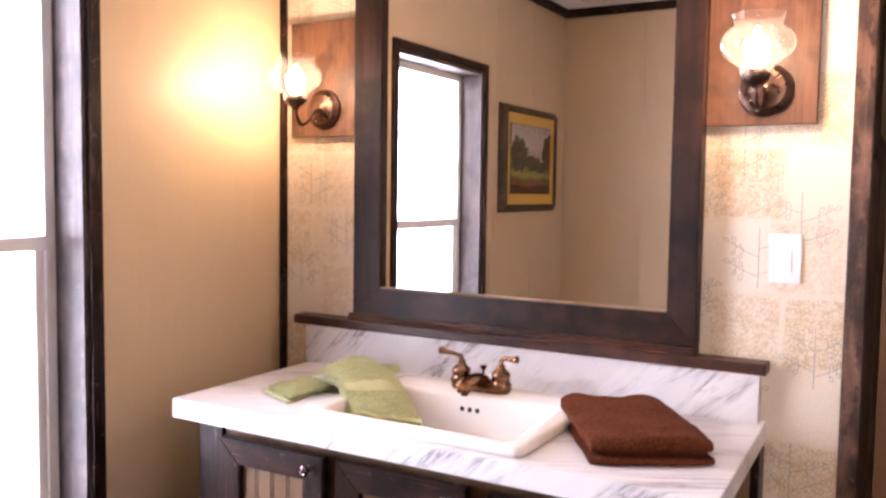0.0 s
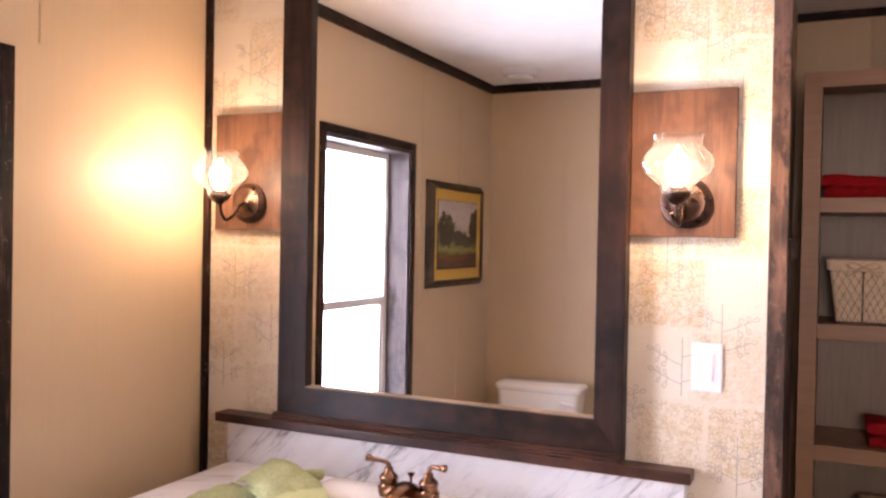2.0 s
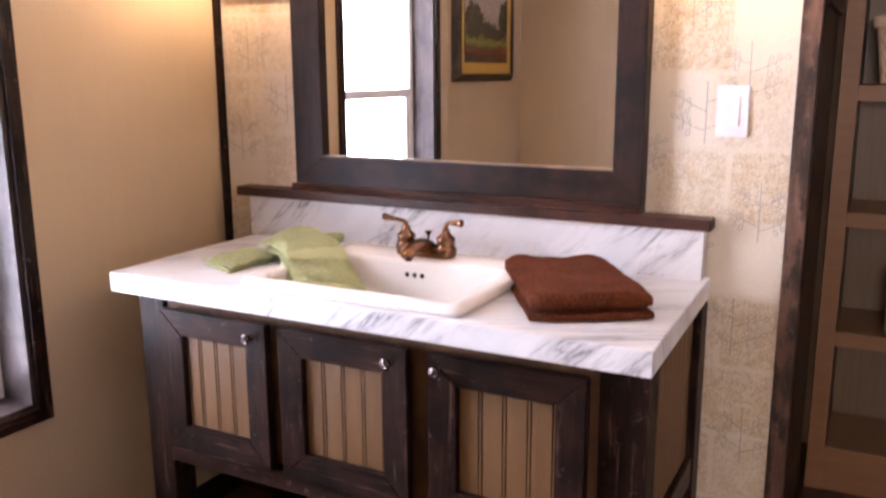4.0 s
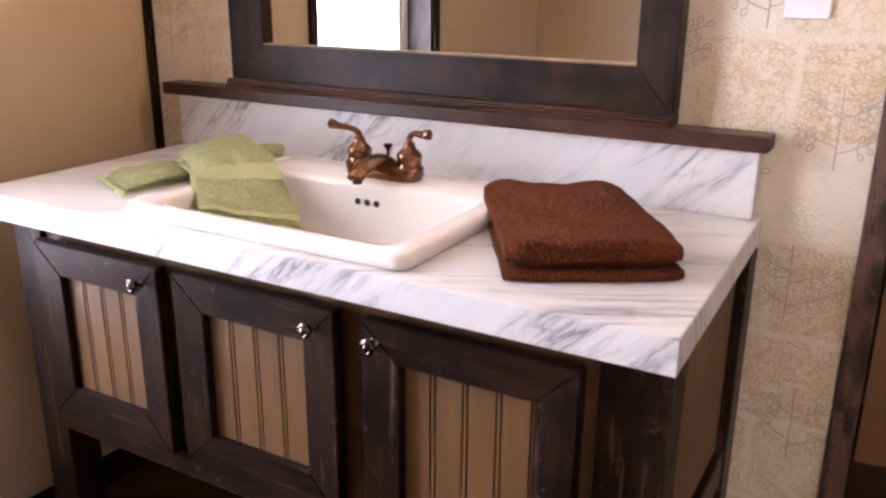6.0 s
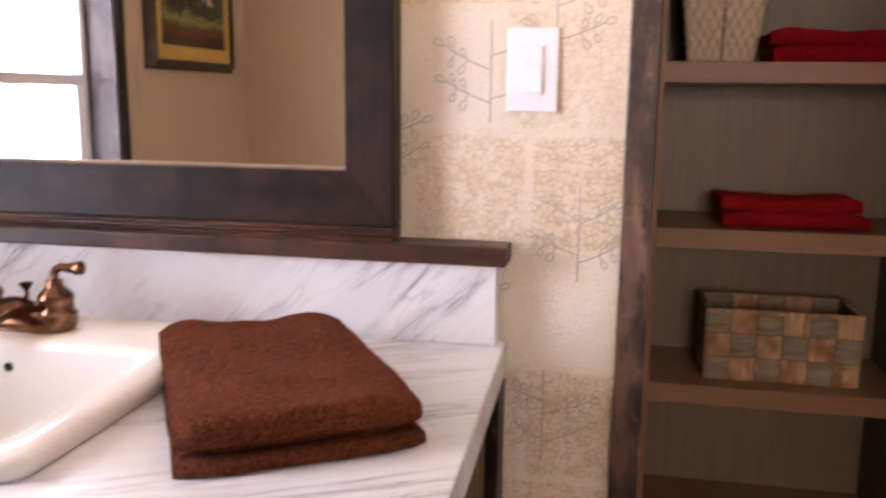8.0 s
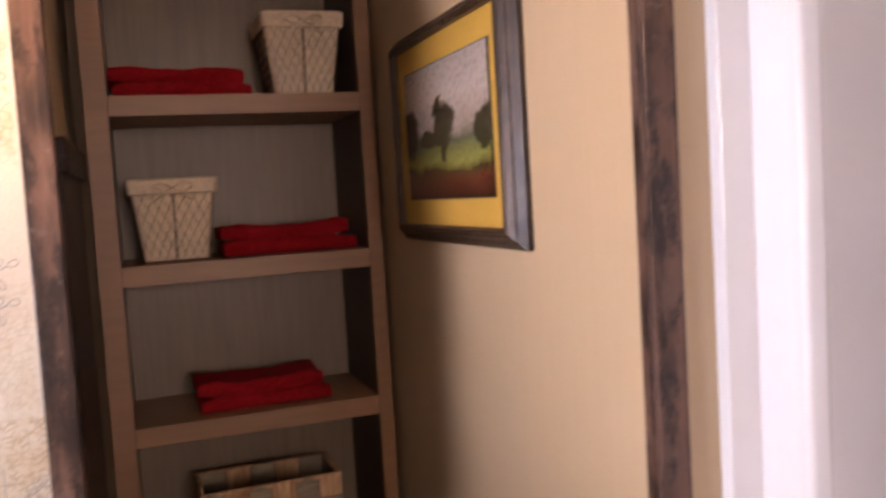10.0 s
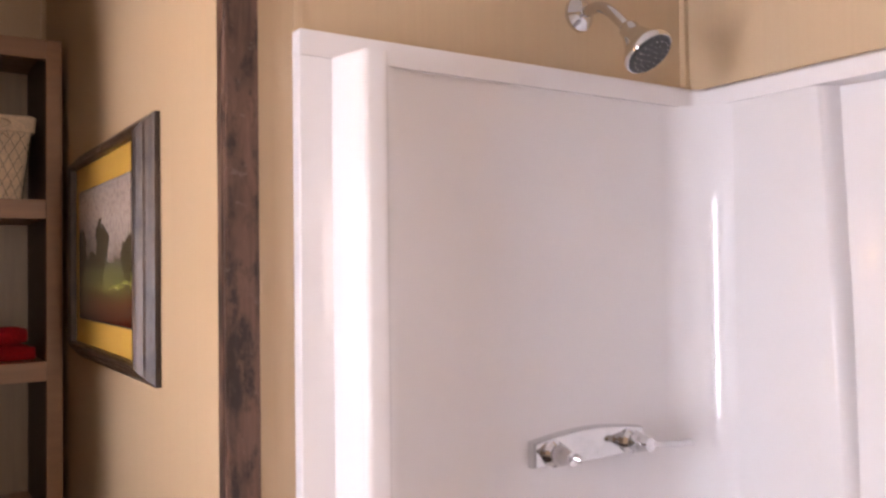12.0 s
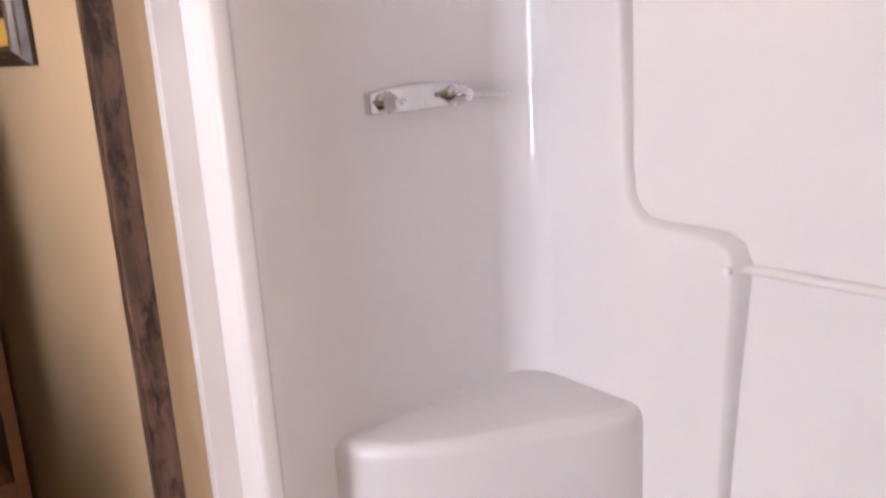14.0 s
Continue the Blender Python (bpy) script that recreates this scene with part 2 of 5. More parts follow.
def painting_mat(name, yc, half, zlo, zhi, trees, seed):
    """A landscape: pale sky, dark round trees, a sunlit meadow and a red-brown foreground."""
    m, nt, b = nodes_of(name)
    v = coords(nt)
    sep = nt.nodes.new("ShaderNodeSeparateXYZ")
    link(nt, v, sep.inputs[0])
    uu = maths(nt, "ADD", maths(nt, "MULTIPLY", maths(nt, "SUBTRACT", sep.outputs[1], yc), -0.5 / half), 0.5)
    vv = maths(nt, "MULTIPLY", maths(nt, "SUBTRACT", sep.outputs[2], zlo), 1 / (zhi - zlo))
    off = nt.nodes.new("ShaderNodeVectorMath")
    off.inputs[1].default_value = (seed, seed * 2, 0)
    link(nt, v, off.inputs[0])
    rough_edge = maths(nt, "SUBTRACT", noise_tex(nt, off.outputs[0], 22, 5, 0.7), 0.5)
    soft = maths(nt, "SUBTRACT", noise_tex(nt, off.outputs[0], 7, 3, 0.6), 0.5)
    f = maths(nt, "ADD", vv, maths(nt, "ADD", maths(nt, "MULTIPLY", rough_edge, 0.10), maths(nt, "MULTIPLY", soft, 0.20)))
    c = ramp(nt, f, [(0.0, (0.04, 0.010, 0.006)), (0.13, (0.12, 0.030, 0.014)), (0.20, (0.085, 0.060, 0.016)), (0.27, (0.22, 0.21, 0.05)), (0.36, (0.15, 0.15, 0.045)),
                     (0.42, (0.10, 0.095, 0.06)), (0.50, (0.33, 0.26, 0.22)), (0.72, (0.46, 0.38, 0.33)), (1.0, (0.36, 0.31, 0.29))])
    for tu, tv, ru, rv in trees:
        du, dv = maths(nt, "MULTIPLY", maths(nt, "SUBTRACT", uu, tu), 1 / ru), maths(nt, "MULTIPLY", maths(nt, "SUBTRACT", vv, tv), 1 / rv)
        away = maths(nt, "ADD", maths(nt, "MULTIPLY", du, du), maths(nt, "MULTIPLY", dv, dv))
        mask = maths(nt, "ADD", away, maths(nt, "MULTIPLY", rough_edge, 3.4))
        leaf_c = ramp(nt, noise_tex(nt, off.outputs[0], 90, 3), [(0.4, (0.018, 0.016, 0.007)), (0.65, (0.065, 0.055, 0.022))])
        c = mixc(nt, ramp(nt, mask, [(0.75, (0.95,) * 3), (1.0, (0, 0, 0))]), c, leaf_c)
    c = mixc(nt, ramp(nt, noise_tex(nt, off.outputs[0], 85, 4), [(0.48, (0, 0, 0)), (0.62, (0.5,) * 3)]), c, mixc(nt, 0.55, c, (0.035, 0.025, 0.012)))
    link(nt, c, b.inputs["Base Color"])
    b.inputs["Roughness"].default_value = 0.16
    return m


def glass_mat(name, tint=(1, 1, 1), ior=1.45):
    m, nt, b = nodes_of(name)
    b.inputs["Base Color"].default_value = (*tint, 1)
    b.inputs["Transmission Weight"].default_value = 1.0
    b.inputs["Roughness"].default_value = 0.01
    b.inputs["IOR"].default_value = ior
    return m


def glow_mat(name, col, power):
    m, nt, b = nodes_of(name)
    b.inputs["Base Color"].default_value = (*col, 1)
    b.inputs["Emission Color"].default_value = (*col, 1)
    b.inputs["Emission Strength"].default_value = power
    return m


TAN = (0.50, 0.368, 0.228)
M_TAN = wall_panel("tan_wallboard", TAN)
M_PAPER = wallpaper_mat()
M_PRINT = plain("grey_print", (0.34, 0.30, 0.265), 0.6, vary=0.15, bumpy=0)
M_CEIL = plain("ceiling_board", (0.82, 0.80, 0.78), 0.8, vary=0.04, fine=200, bumpy=0.3)
M_DARKZ = wood("dark_stain_upright", (0.004, 0.0022, 0.0018), (0.052, 0.021, 0.014), "z", 0.42, wear=0.22, spec=0.16, relief=0.4, rough_knots=0.35)
M_DARKX = wood("dark_stain_level", (0.004, 0.0022, 0.0018), (0.052, 0.021, 0.014), "x", 0.42, wear=0.2, spec=0.16, relief=0.4, rough_knots=0.35)
M_DARKY = wood("dark_stain_across", (0.004, 0.0022, 0.0018), (0.052, 0.021, 0.014), "y", 0.42, wear=0.2, spec=0.16, relief=0.4, rough_knots=0.35)
M_MIRX = wood("mirror_frame_level", (0.010, 0.0052, 0.004), (0.052, 0.024, 0.016), "x", 0.42, knots=False, relief=0.12, spec=0.17)
M_MIRZ = wood("mirror_frame_upright", (0.010, 0.0052, 0.004), (0.052, 0.024, 0.016), "z", 0.42, knots=False, relief=0.12, spec=0.17)
M_BOARD = wood("sconce_board_wood", (0.060, 0.026, 0.014), (0.190, 0.095, 0.055), "z", 0.45)
M_LEDGE = wood("ledge_wood", (0.026, 0.010, 0.007), (0.115, 0.044, 0.026), "x", 0.40, wear=0.06, relief=0.5)
M_BEAD = plain("beadboard_tan", (0.130, 0.064, 0.0215), 0.5, vary=0.12, scale=6, fine=90, stretch=(12, 12, 1))
M_BODY = wood("cabinet_brown", (0.075, 0.036, 0.016), (0.17, 0.085, 0.038), "z", 0.5, knots=False)
M_MARBLE = marble_mat()
M_PORC = glossy_white("porcelain", (0.80, 0.76, 0.71), 0.09)
M_FIBRE = glossy_white("white_fibreglass", (0.77, 0.74, 0.74), 0.03, wave=0.03)
M_BRONZE = metal("oiled_bronze", (0.20, 0.105, 0.062), 0.16)
M_BLACKBRONZE = metal("dark_bronze", (0.075, 0.045, 0.034), 0.24)
M_CHROME = metal("chrome", (0.68, 0.68, 0.69), 0.05, 0.05)
M_KNOB = metal("pewter_knob", (0.13, 0.10, 0.095), 0.18)
M_TAUPE = plain("taupe_shelf_laminate", (0.250, 0.124, 0.054), 0.42, vary=0.10, scale=5, fine=70, stretch=(1, 1, 12))
M_TAUPEBACK = plain("shelf_back_panel", (0.190, 0.132, 0.078), 0.42, vary=0.11, scale=6, fine=60, stretch=(14, 14, 0.8))
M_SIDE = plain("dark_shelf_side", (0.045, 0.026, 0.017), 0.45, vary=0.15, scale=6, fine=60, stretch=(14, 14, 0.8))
M_TRIM = wood("knotty_trim", (0.022, 0.012, 0.009), (0.27, 0.145, 0.10), "z", 0.42, 0.7, wear=0.15, relief=0.5, rough_knots=0.95)
M_PLAIN_WALL = plain("next_room_wall", (0.60, 0.56, 0.52), 0.7, vary=0.05)
M_FLOOR = wood("dark_floor_planks", (0.030, 0.014, 0.008), (0.095, 0.045, 0.022), "x", 0.35)
M_WHITE = plain("white_vinyl", (0.78, 0.77, 0.77), 0.4, vary=0.03, bumpy=0)
M_VENT = plain("vent_plastic", (0.60, 0.58, 0.56), 0.5, vary=0.05, bumpy=0)
M_SWITCH = plain("white_plastic", (0.82, 0.79, 0.82), 0.3, vary=0.02, bumpy=0)
M_PALESTRIP = wood("pale_edge_strip", (0.22, 0.14, 0.08), (0.42, 0.30, 0.19), "x", 0.6, knots=False)
M_JAMB = wood("greyed_jamb", (0.030, 0.020, 0.018), (0.125, 0.092, 0.085), "z", 0.45, wear=0.1)
M_BROWNTOWEL = cloth("brown_terry", (0.190, 0.052, 0.021), 260, 1.0, 0.16)
M_GREENTOWEL = cloth("green_terry", (0.47, 0.50, 0.26), 330, 0.8, 0.65)
M_GREENBAND = plain("green_band", (0.46, 0.49, 0.25), 0.9, vary=0.06, fine=300, bumpy=0.3)
M_REDTOWEL = cloth("red_terry", (0.52, 0.014, 0.020))
M_LINEN = cloth("cream_linen", (0.70, 0.56, 0.41), 300, 0.25, 0.7)
M_WIRE = metal("dark_wire", (0.10, 0.07, 0.05), 0.4)
M_WEAVETAN = wood("woven_tan", (0.30, 0.125, 0.045), (0.95, 0.66, 0.38), "z", 0.5, 3.0, knots=False)
M_WEAVEGREY = plain("woven_grey", (0.30, 0.235, 0.155), 0.7, vary=0.35, scale=30, fine=260, bumpy=0.9, stretch=(0.5, 0.5, 2.2))
M_GOLDMAT = plain("gold_mat_board", (0.55, 0.33, 0.055), 0.55, vary=0.05, fine=300, bumpy=0.05)
M_PICFRAME = wood("picture_frame_wood", (0.018, 0.010, 0.007), (0.105, 0.062, 0.040), "y", 0.35, knots=False)
# lighter copy for upright rails: light on the near rail is in the colour
M_PICFRAMEZ_LIT = wood("picture_frame_wood_upright_lit", (0.026, 0.015, 0.010), (0.150, 0.098, 0.068), "z", 0.35, knots=False)
M_PAINTING = painting_mat("landscape_print", 0.32, 0.243, 1.42, 1.685, ((0.52, 0.56, 0.13, 0.20), (0.52, 0.36, 0.03, 0.12), (0.10, 0.50, 0.12, 0.20), (0.97, 0.46, 0.13, 0.15), (0.35, 0.44, 0.10, 0.07)), 0.0)
M_PAINTING2 = painting_mat("woodland_print", -1.935, 0.243, 1.392, 1.730, ((0.20, 0.56, 0.22, 0.26), (0.55, 0.45, 0.20, 0.12), (0.92, 0.62, 0.14, 0.30), (0.75, 0.40, 0.16, 0.10)), 3.1)
M_GLASS = glass_mat("clear_glass")
M_SHADE = glass_mat("lamp_glass", ior=1.22)
M_SHADE.node_tree.nodes["Principled BSDF"].inputs["Transmission Weight"].default_value = 0.987
M_BULB = glow_mat("lit_bulb", (1.0, 0.74, 0.40), 60.0)
M_OUTGLOW = glow_mat("outdoor_glow", (0.95, 0.97, 1.0), 3.0)
M_DARKHOLE = plain("dark_recess", (0.01, 0.01, 0.01), 0.6, vary=0, bumpy=0)
M_RUBBER = plain("grey_rubber", (0.025, 0.025, 0.027), 0.6, bumpy=0)
M_GROUND = plain("pale_gravel", (0.66, 0.65, 0.63), 0.9, vary=0.15, scale=0.6, fine=30)
mm, mnt, mb = nodes_of("mirror_silver")
mb.inputs["Base Color"].default_value = (0.92, 0.92, 0.91, 1)
mb.inputs["Metallic"].default_value, mb.inputs["Roughness"].default_value = 1.0, 0.004
M_MIRROR = mm


# ---- shape helpers ----
def box(bm, lo, hi, bev=0.0, seg=2):
    r = bmesh.ops.create_cube(bm, size=1.0)
    vs = r["verts"]
    for v in vs:
        v.co = Vector([lo[i] + (v.co[i] + 0.5) * (hi[i] - lo[i]) for i in range(3)])
    if bev:
        es = list({e for v in vs for e in v.link_edges})
        bmesh.ops.bevel(bm, geom=es, offset=bev, segments=seg, profile=0.5, affect="EDGES")
    return bm


def boxes(*items, bev=0.0):
    bm = bmesh.new()
    for lo, hi in items:
        box(bm, lo, hi, bev)
    return bm


def loft(bm, loops, cap_a=True, cap_b=True, closed=True):
    rows = [[bm.verts.new(p) for p in lp] for lp in loops]
    n = len(rows[0])
    for a, b in zip(rows, rows[1:]):
        for i in range(n if closed else n - 1):
            j = (i + 1) % n
            bm.faces.new((a[i], a[j], b[j], b[i]))
    if cap_a:
        bm.faces.new(rows[0][::-1])
    if cap_b:
        bm.faces.new(rows[-1])
    return rows


def lathe(profile, at, axis="z", n=24, cap=True):
    """Turns (radius, height) pairs round an axis through a point."""
    bm = bmesh.new()
    loops = []
    for r, h in profile:
        lp = []
        for i in range(n):
            a = 2 * math.pi * i / n
            u, w = r * math.cos(a), r * math.sin(a)
            p = {"z": (u, w, h), "y": (u, -h, w), "x": (-h, u, w)}[axis]
            lp.append(Vector(p) + Vector(at))
        loops.append(lp)
    loft(bm, loops, cap, cap)
    bmesh.ops.recalc_face_normals(bm, faces=bm.faces)
    return bm


def tube(path, radii, n=12, flat=1.0, bm=None, up=(0, 0, 1)):
    """A round bar along a path; flat squeezes it along the up side."""
    bm = bm or bmesh.new()
    pts = [Vector(p) for p in path]
    if isinstance(radii, (int, float)):
        radii = [radii] * len(pts)
    loops = []
    for i, p in enumerate(pts):
        d = (pts[min(i + 1, len(pts) - 1)] - pts[max(i - 1, 0)]).normalized()
        u = Vector(up)
        if abs(d.dot(u)) > 0.95:
            u = Vector((0, 1, 0))
        s = d.cross(u).normalized()
        w = s.cross(d).normalized()
        loops.append([p + radii[i] * (s * math.cos(a) + w * flat * math.sin(a)) for a in (2 * math.pi * k / n for k in range(n))])
    loft(bm, loops)
    bmesh.ops.recalc_face_normals(bm, faces=bm.faces)
    return bm


def bend(points, steps=6):
    """A smooth path through a few points."""
    p = [Vector(q) for q in points]
    p = [2 * p[0] - p[1]] + p + [2 * p[-1] - p[-2]]
    out = []
    for i in range(1, len(p) - 2):
        for k in range(steps):
            t = k / steps
            out.append(0.5 * ((2 * p[i]) + (p[i + 1] - p[i - 1]) * t + (2 * p[i - 1] - 5 * p[i] + 4 * p[i + 1] - p[i + 2]) * t * t
                              + (3 * p[i] - p[i - 1] - 3 * p[i + 1] + p[i + 2]) * t ** 3))
    return out + [p[-2]]


def round_rect(cx, cy, hx, hy, r, z, n=6):
    pts = []
    for qx, qy, a0 in ((1, 1, 0), (-1, 1, 90), (-1, -1, 180), (1, -1, 270)):
        for k in range(n + 1):
            a = radians(a0 + 90 * k / n)
            pts.append(Vector((cx + qx * (hx - r) + r * math.cos(a), cy + qy * (hy - r) + r * math.sin(a), z)))
    return pts


def finish(name, bm, material, smooth=False):
    me = bpy.data.meshes.new(name)
    bm.to_mesh(me)
    bm.free()
    me.materials.append(material)
    if smooth:
        for p in me.polygons:
            p.use_smooth = True
        me.set_sharp_from_angle(angle=radians(42))
    return new(name, me)


def thing(name, at, label, category, group=""):
    e = new(name)
    e.empty_display_size = 0.05
    e.location = at
    bpy.context.view_layer.update()
    return tagged(e, label, category, group)


def part(name, bm, material, parent, label="", smooth=False):
    ob = finish(name, bm, material, smooth)
    ob.parent = parent
    base = parent if parent.parent is None else parent.parent
    at = base.location
    ob.matrix_parent_inverse = Matrix.Translation(-at) if parent.parent is None else Matrix.Identity(4)
    if label:
        ob["label"] = label
    return ob


def solid(name, bm, material, label, category, group="", kind="", smooth=False):
    return tagged(finish(name, bm, material, smooth), label, category, group, kind)

# ---- structure ----
BACK, RIGHT = -2.43, 0.898            # back wall; partition face
SHELF_Y, NOOK_BACK = 0.830, 1.19
PAPER_END = 0.165
TAPWALL = -0.352                      # wall that carries the shower's fittings
XB = 1.772                            # shower's long wall
ZT_WALL = 1.8375                      # the wallboard above the shower begins here
SH_END = -1.90                        # far end of the shower
WY0, WY1, WZ0, WZ1 = -0.715, -1.435, 0.53, 1.940   # window opening

solid("floor", boxes(((WX - 0.3, -4.9, -0.06), (2.2, 1.5, 0.0))), M_FLOOR, "dark brown wood plank floor", "floor", kind="structure")
solid("ceiling", boxes(((WX - 0.3, -4.9, CEIL), (2.2, 1.5, CEIL + 0.08))), M_CEIL, "white textured ceiling board", "ceiling", kind="structure")
NOOK_TOP = 2.358
solid("ceiling_nook", boxes(((PAPER_END, 0.12, NOOK_TOP), (RIGHT, NOOK_BACK, CEIL - 0.0005))), M_CEIL, "white lowered ceiling over the closet nook", "ceiling", kind="structure")
w = WX - WALL_T
solid("wall_west", boxes(((w, BACK - 0.12, 0), (WX, WY1, CEIL)), ((w, WY0, 0), (WX, 0.12, CEIL)),
                         ((w, WY1, 0), (WX, WY0, WZ0)), ((w, WY1, WZ1), (WX, WY0, CEIL))), M_TAN,
      "tan wallboard wall with a window opening", "wall", kind="structure")
wall_paper = solid("wall_north", boxes(((WX, 0, 0), (PAPER_END, 0.10, CEIL))), M_PAPER,
                   "cream wallpaper with ochre patches and grey branches", "wall", kind="structure")
solid("wall_south", boxes(((WX, BACK - 0.12, 0), (0.36, BACK, CEIL)), ((0.96, BACK - 0.12, 0), (2.0, BACK, CEIL)), ((0.36, BACK - 0.12, 2.03), (0.96, BACK, CEIL))), M_TAN, "tan wallboard wall behind the toilet", "wall", kind="structure")
solid("wall_nook_back", boxes(((PAPER_END, NOOK_BACK, 0), (RIGHT, NOOK_BACK + 0.1, CEIL))), M_TAN, "tan wallboard at the back of the closet nook", "wall", kind="structure")
solid("wall_nook_west", boxes(((PAPER_END - 0.1, 0.10, 0), (PAPER_END, NOOK_BACK + 0.1, CEIL))), M_TAN, "tan wallboard side of the closet nook", "wall", kind="structure")
solid("wall_partition", boxes(((RIGHT, TAPWALL, 0), (XB + 0.26, NOOK_BACK + 0.1, CEIL))), M_TAN, "tan wallboard partition beside the shower", "wall", kind="structure")
solid("wall_east", boxes(((XB + 0.140, SH_END - 0.03, 0), (XB + 0.26, TAPWALL, CEIL)), ((XB, SH_END - 0.03, ZT_WALL), (XB + 0.140, TAPWALL, CEIL))), M_TAN, "tan wallboard behind the shower", "wall", kind="structure")
solid("wall_shower_end", boxes(((1.0, BACK, 0), (XB + 0.26, SH_END - 0.03, CEIL))), M_TAN, "tan wallboard at the shower's far end", "wall", kind="structure")
# next room and doorway are unseen, added so fill light reaches the nook
solid("wall_next_room", boxes(((-1.2, -4.8, 0), (-1.1, BACK - 0.12, CEIL)), ((1.9, -4.8, 0), (2.0, BACK - 0.12, CEIL)), ((-1.1, -4.8, 0), (1.9, -4.7, CEIL))), M_PLAIN_WALL,
      "pale walls of an assumed next room, out of view", "wall", kind="structure")
for lo, hi in (((0.30, BACK - 0.002, 0), (0.358, BACK + 0.016, 2.09)), ((0.962, BACK - 0.002, 0), (0.998, BACK + 0.016, 2.09)), ((0.358, BACK - 0.002, 2.032), (0.962, BACK + 0.016, 2.09))):
    solid("trim_doorway", boxes((lo, hi), bev=0.003), M_DARKZ, "dark-stained casing of an assumed, unseen doorway", "trim", kind="structure")
solid("ground", boxes(((-60, -60, -0.5), (60, 60, -0.4))), M_GROUND, "pale gravel ground outside the window", "ground", kind="structure")

# sheet that glows, added so the view out of the window stays white
solid("backdrop", boxes(((-7.1, -24, -0.4), (-7.0, 12, 9))), M_OUTGLOW, "glowing white sheet that stands in for the bright outdoors", "backdrop", kind="structure")


def seam(name, lo, hi):
    return solid(name, boxes((lo, hi), bev=0.0008), M_TAN, "narrow tan cover strip on a wallboard joint", "trim", kind="structure")


for y in (-0.60, -1.56, -2.0):
    if y == -0.60:
        seam("trim_seam", (WX, y - 0.006, WZ1 + 0.06), (WX + 0.0022, y + 0.006, CEIL - 0.05))
    else:
        seam("trim_seam", (WX, y - 0.006, 0.1), (WX + 0.0022, y + 0.006, CEIL - 0.05))
for x in (-1.02, -0.30):
    seam("trim_seam", (x - 0.006, BACK, 0.1), (x + 0.006, BACK + 0.0022, CEIL - 0.05))
seam("trim_seam", (XB - 0.012, TAPWALL - 0.012, 1.838), (XB, TAPWALL, CEIL))
seam("trim_seam", (0.985, TAPWALL - 0.0025, 1.80), (1.0, TAPWALL, CEIL))
seam("trim_seam", (RIGHT - 0.012, NOOK_BACK - 0.012, 2.08), (RIGHT, NOOK_BACK, CEIL - 0.05))
for x in (0.40, 0.66):
    seam("trim_seam", (x - 0.004, NOOK_BACK - 0.0025, 2.05), (x + 0.004, NOOK_BACK, CEIL - 0.05))


def trim(name, lo, hi, mat, label="dark-stained wooden corner trim", bev=0.003):
    return solid(name, boxes((lo, hi), bev=bev), mat, label, "trim", kind="structure")


trim("trim_corner", (WX, -0.012, 0.0), (WX + 0.026, -0.0005, CEIL - 0.045), M_DARKZ)
trim("trim_corner", (PAPER_END, -0.018, 0.0), (PAPER_END + 0.024, 0.10, CEIL), M_TRIM, "dark-stained trim on the wallpapered wall's end")
trim("trim_corner", (PAPER_END - 0.001, -0.022, 0.0), (PAPER_END + 0.040, -0.0, CEIL), M_TRIM, "dark-stained trim on the wallpapered wall's end")
trim("trim_partition", (RIGHT - 0.012, TAPWALL - 0.012, 0.0), (RIGHT + 0.034, TAPWALL - 0.0005, CEIL - 0.045), M_TRIM, "knotty dark-stained trim on the partition's edge")
trim("trim_partition", (RIGHT - 0.012, TAPWALL - 0.0005, 0.0), (RIGHT - 0.0005, TAPWALL + 0.022, CEIL - 0.045), M_TRIM, "knotty dark-stained trim on the partition's edge")
for nm, lo, hi, mt in (
        ("trim_crown", (WX, BACK, CEIL - 0.045), (WX + 0.02, -0.022, CEIL), M_DARKY),
        ("trim_crown", (WX + 0.02, BACK, CEIL - 0.045), (1.0, BACK + 0.02, CEIL), M_DARKX),
        ("trim_crown", (WX + 0.02, -0.02, CEIL - 0.035), (PAPER_END - 0.001, 0, CEIL), M_DARKX),
        ("trim_crown", (PAPER_END, NOOK_BACK - 0.02, NOOK_TOP - 0.028), (RIGHT, NOOK_BACK, NOOK_TOP), M_DARKX),
        ("trim_crown", (RIGHT - 0.02, TAPWALL + 0.03, NOOK_TOP - 0.040), (RIGHT, NOOK_BACK - 0.02, NOOK_TOP), M_DARKY),
        ("baseboard", (WX, BACK, 0), (WX + 0.012, -0.013, 0.08), M_DARKY),
        ("baseboard", (WX + 0.027, -0.012, 0), (PAPER_END - 0.003, 0, 0.08), M_DARKX),
        ("baseboard", (RIGHT - 0.011, TAPWALL + 0.024, 0), (RIGHT, SHELF_Y - 0.005, 0.08), M_DARKY),
        ("baseboard", (WX + 0.013, BACK, 0), (0.298, BACK + 0.012, 0.08), M_DARKX)):
    trim(nm, lo, hi, mt, "dark-stained wooden " + ("crown moulding" if "crown" in nm else "baseboard"))


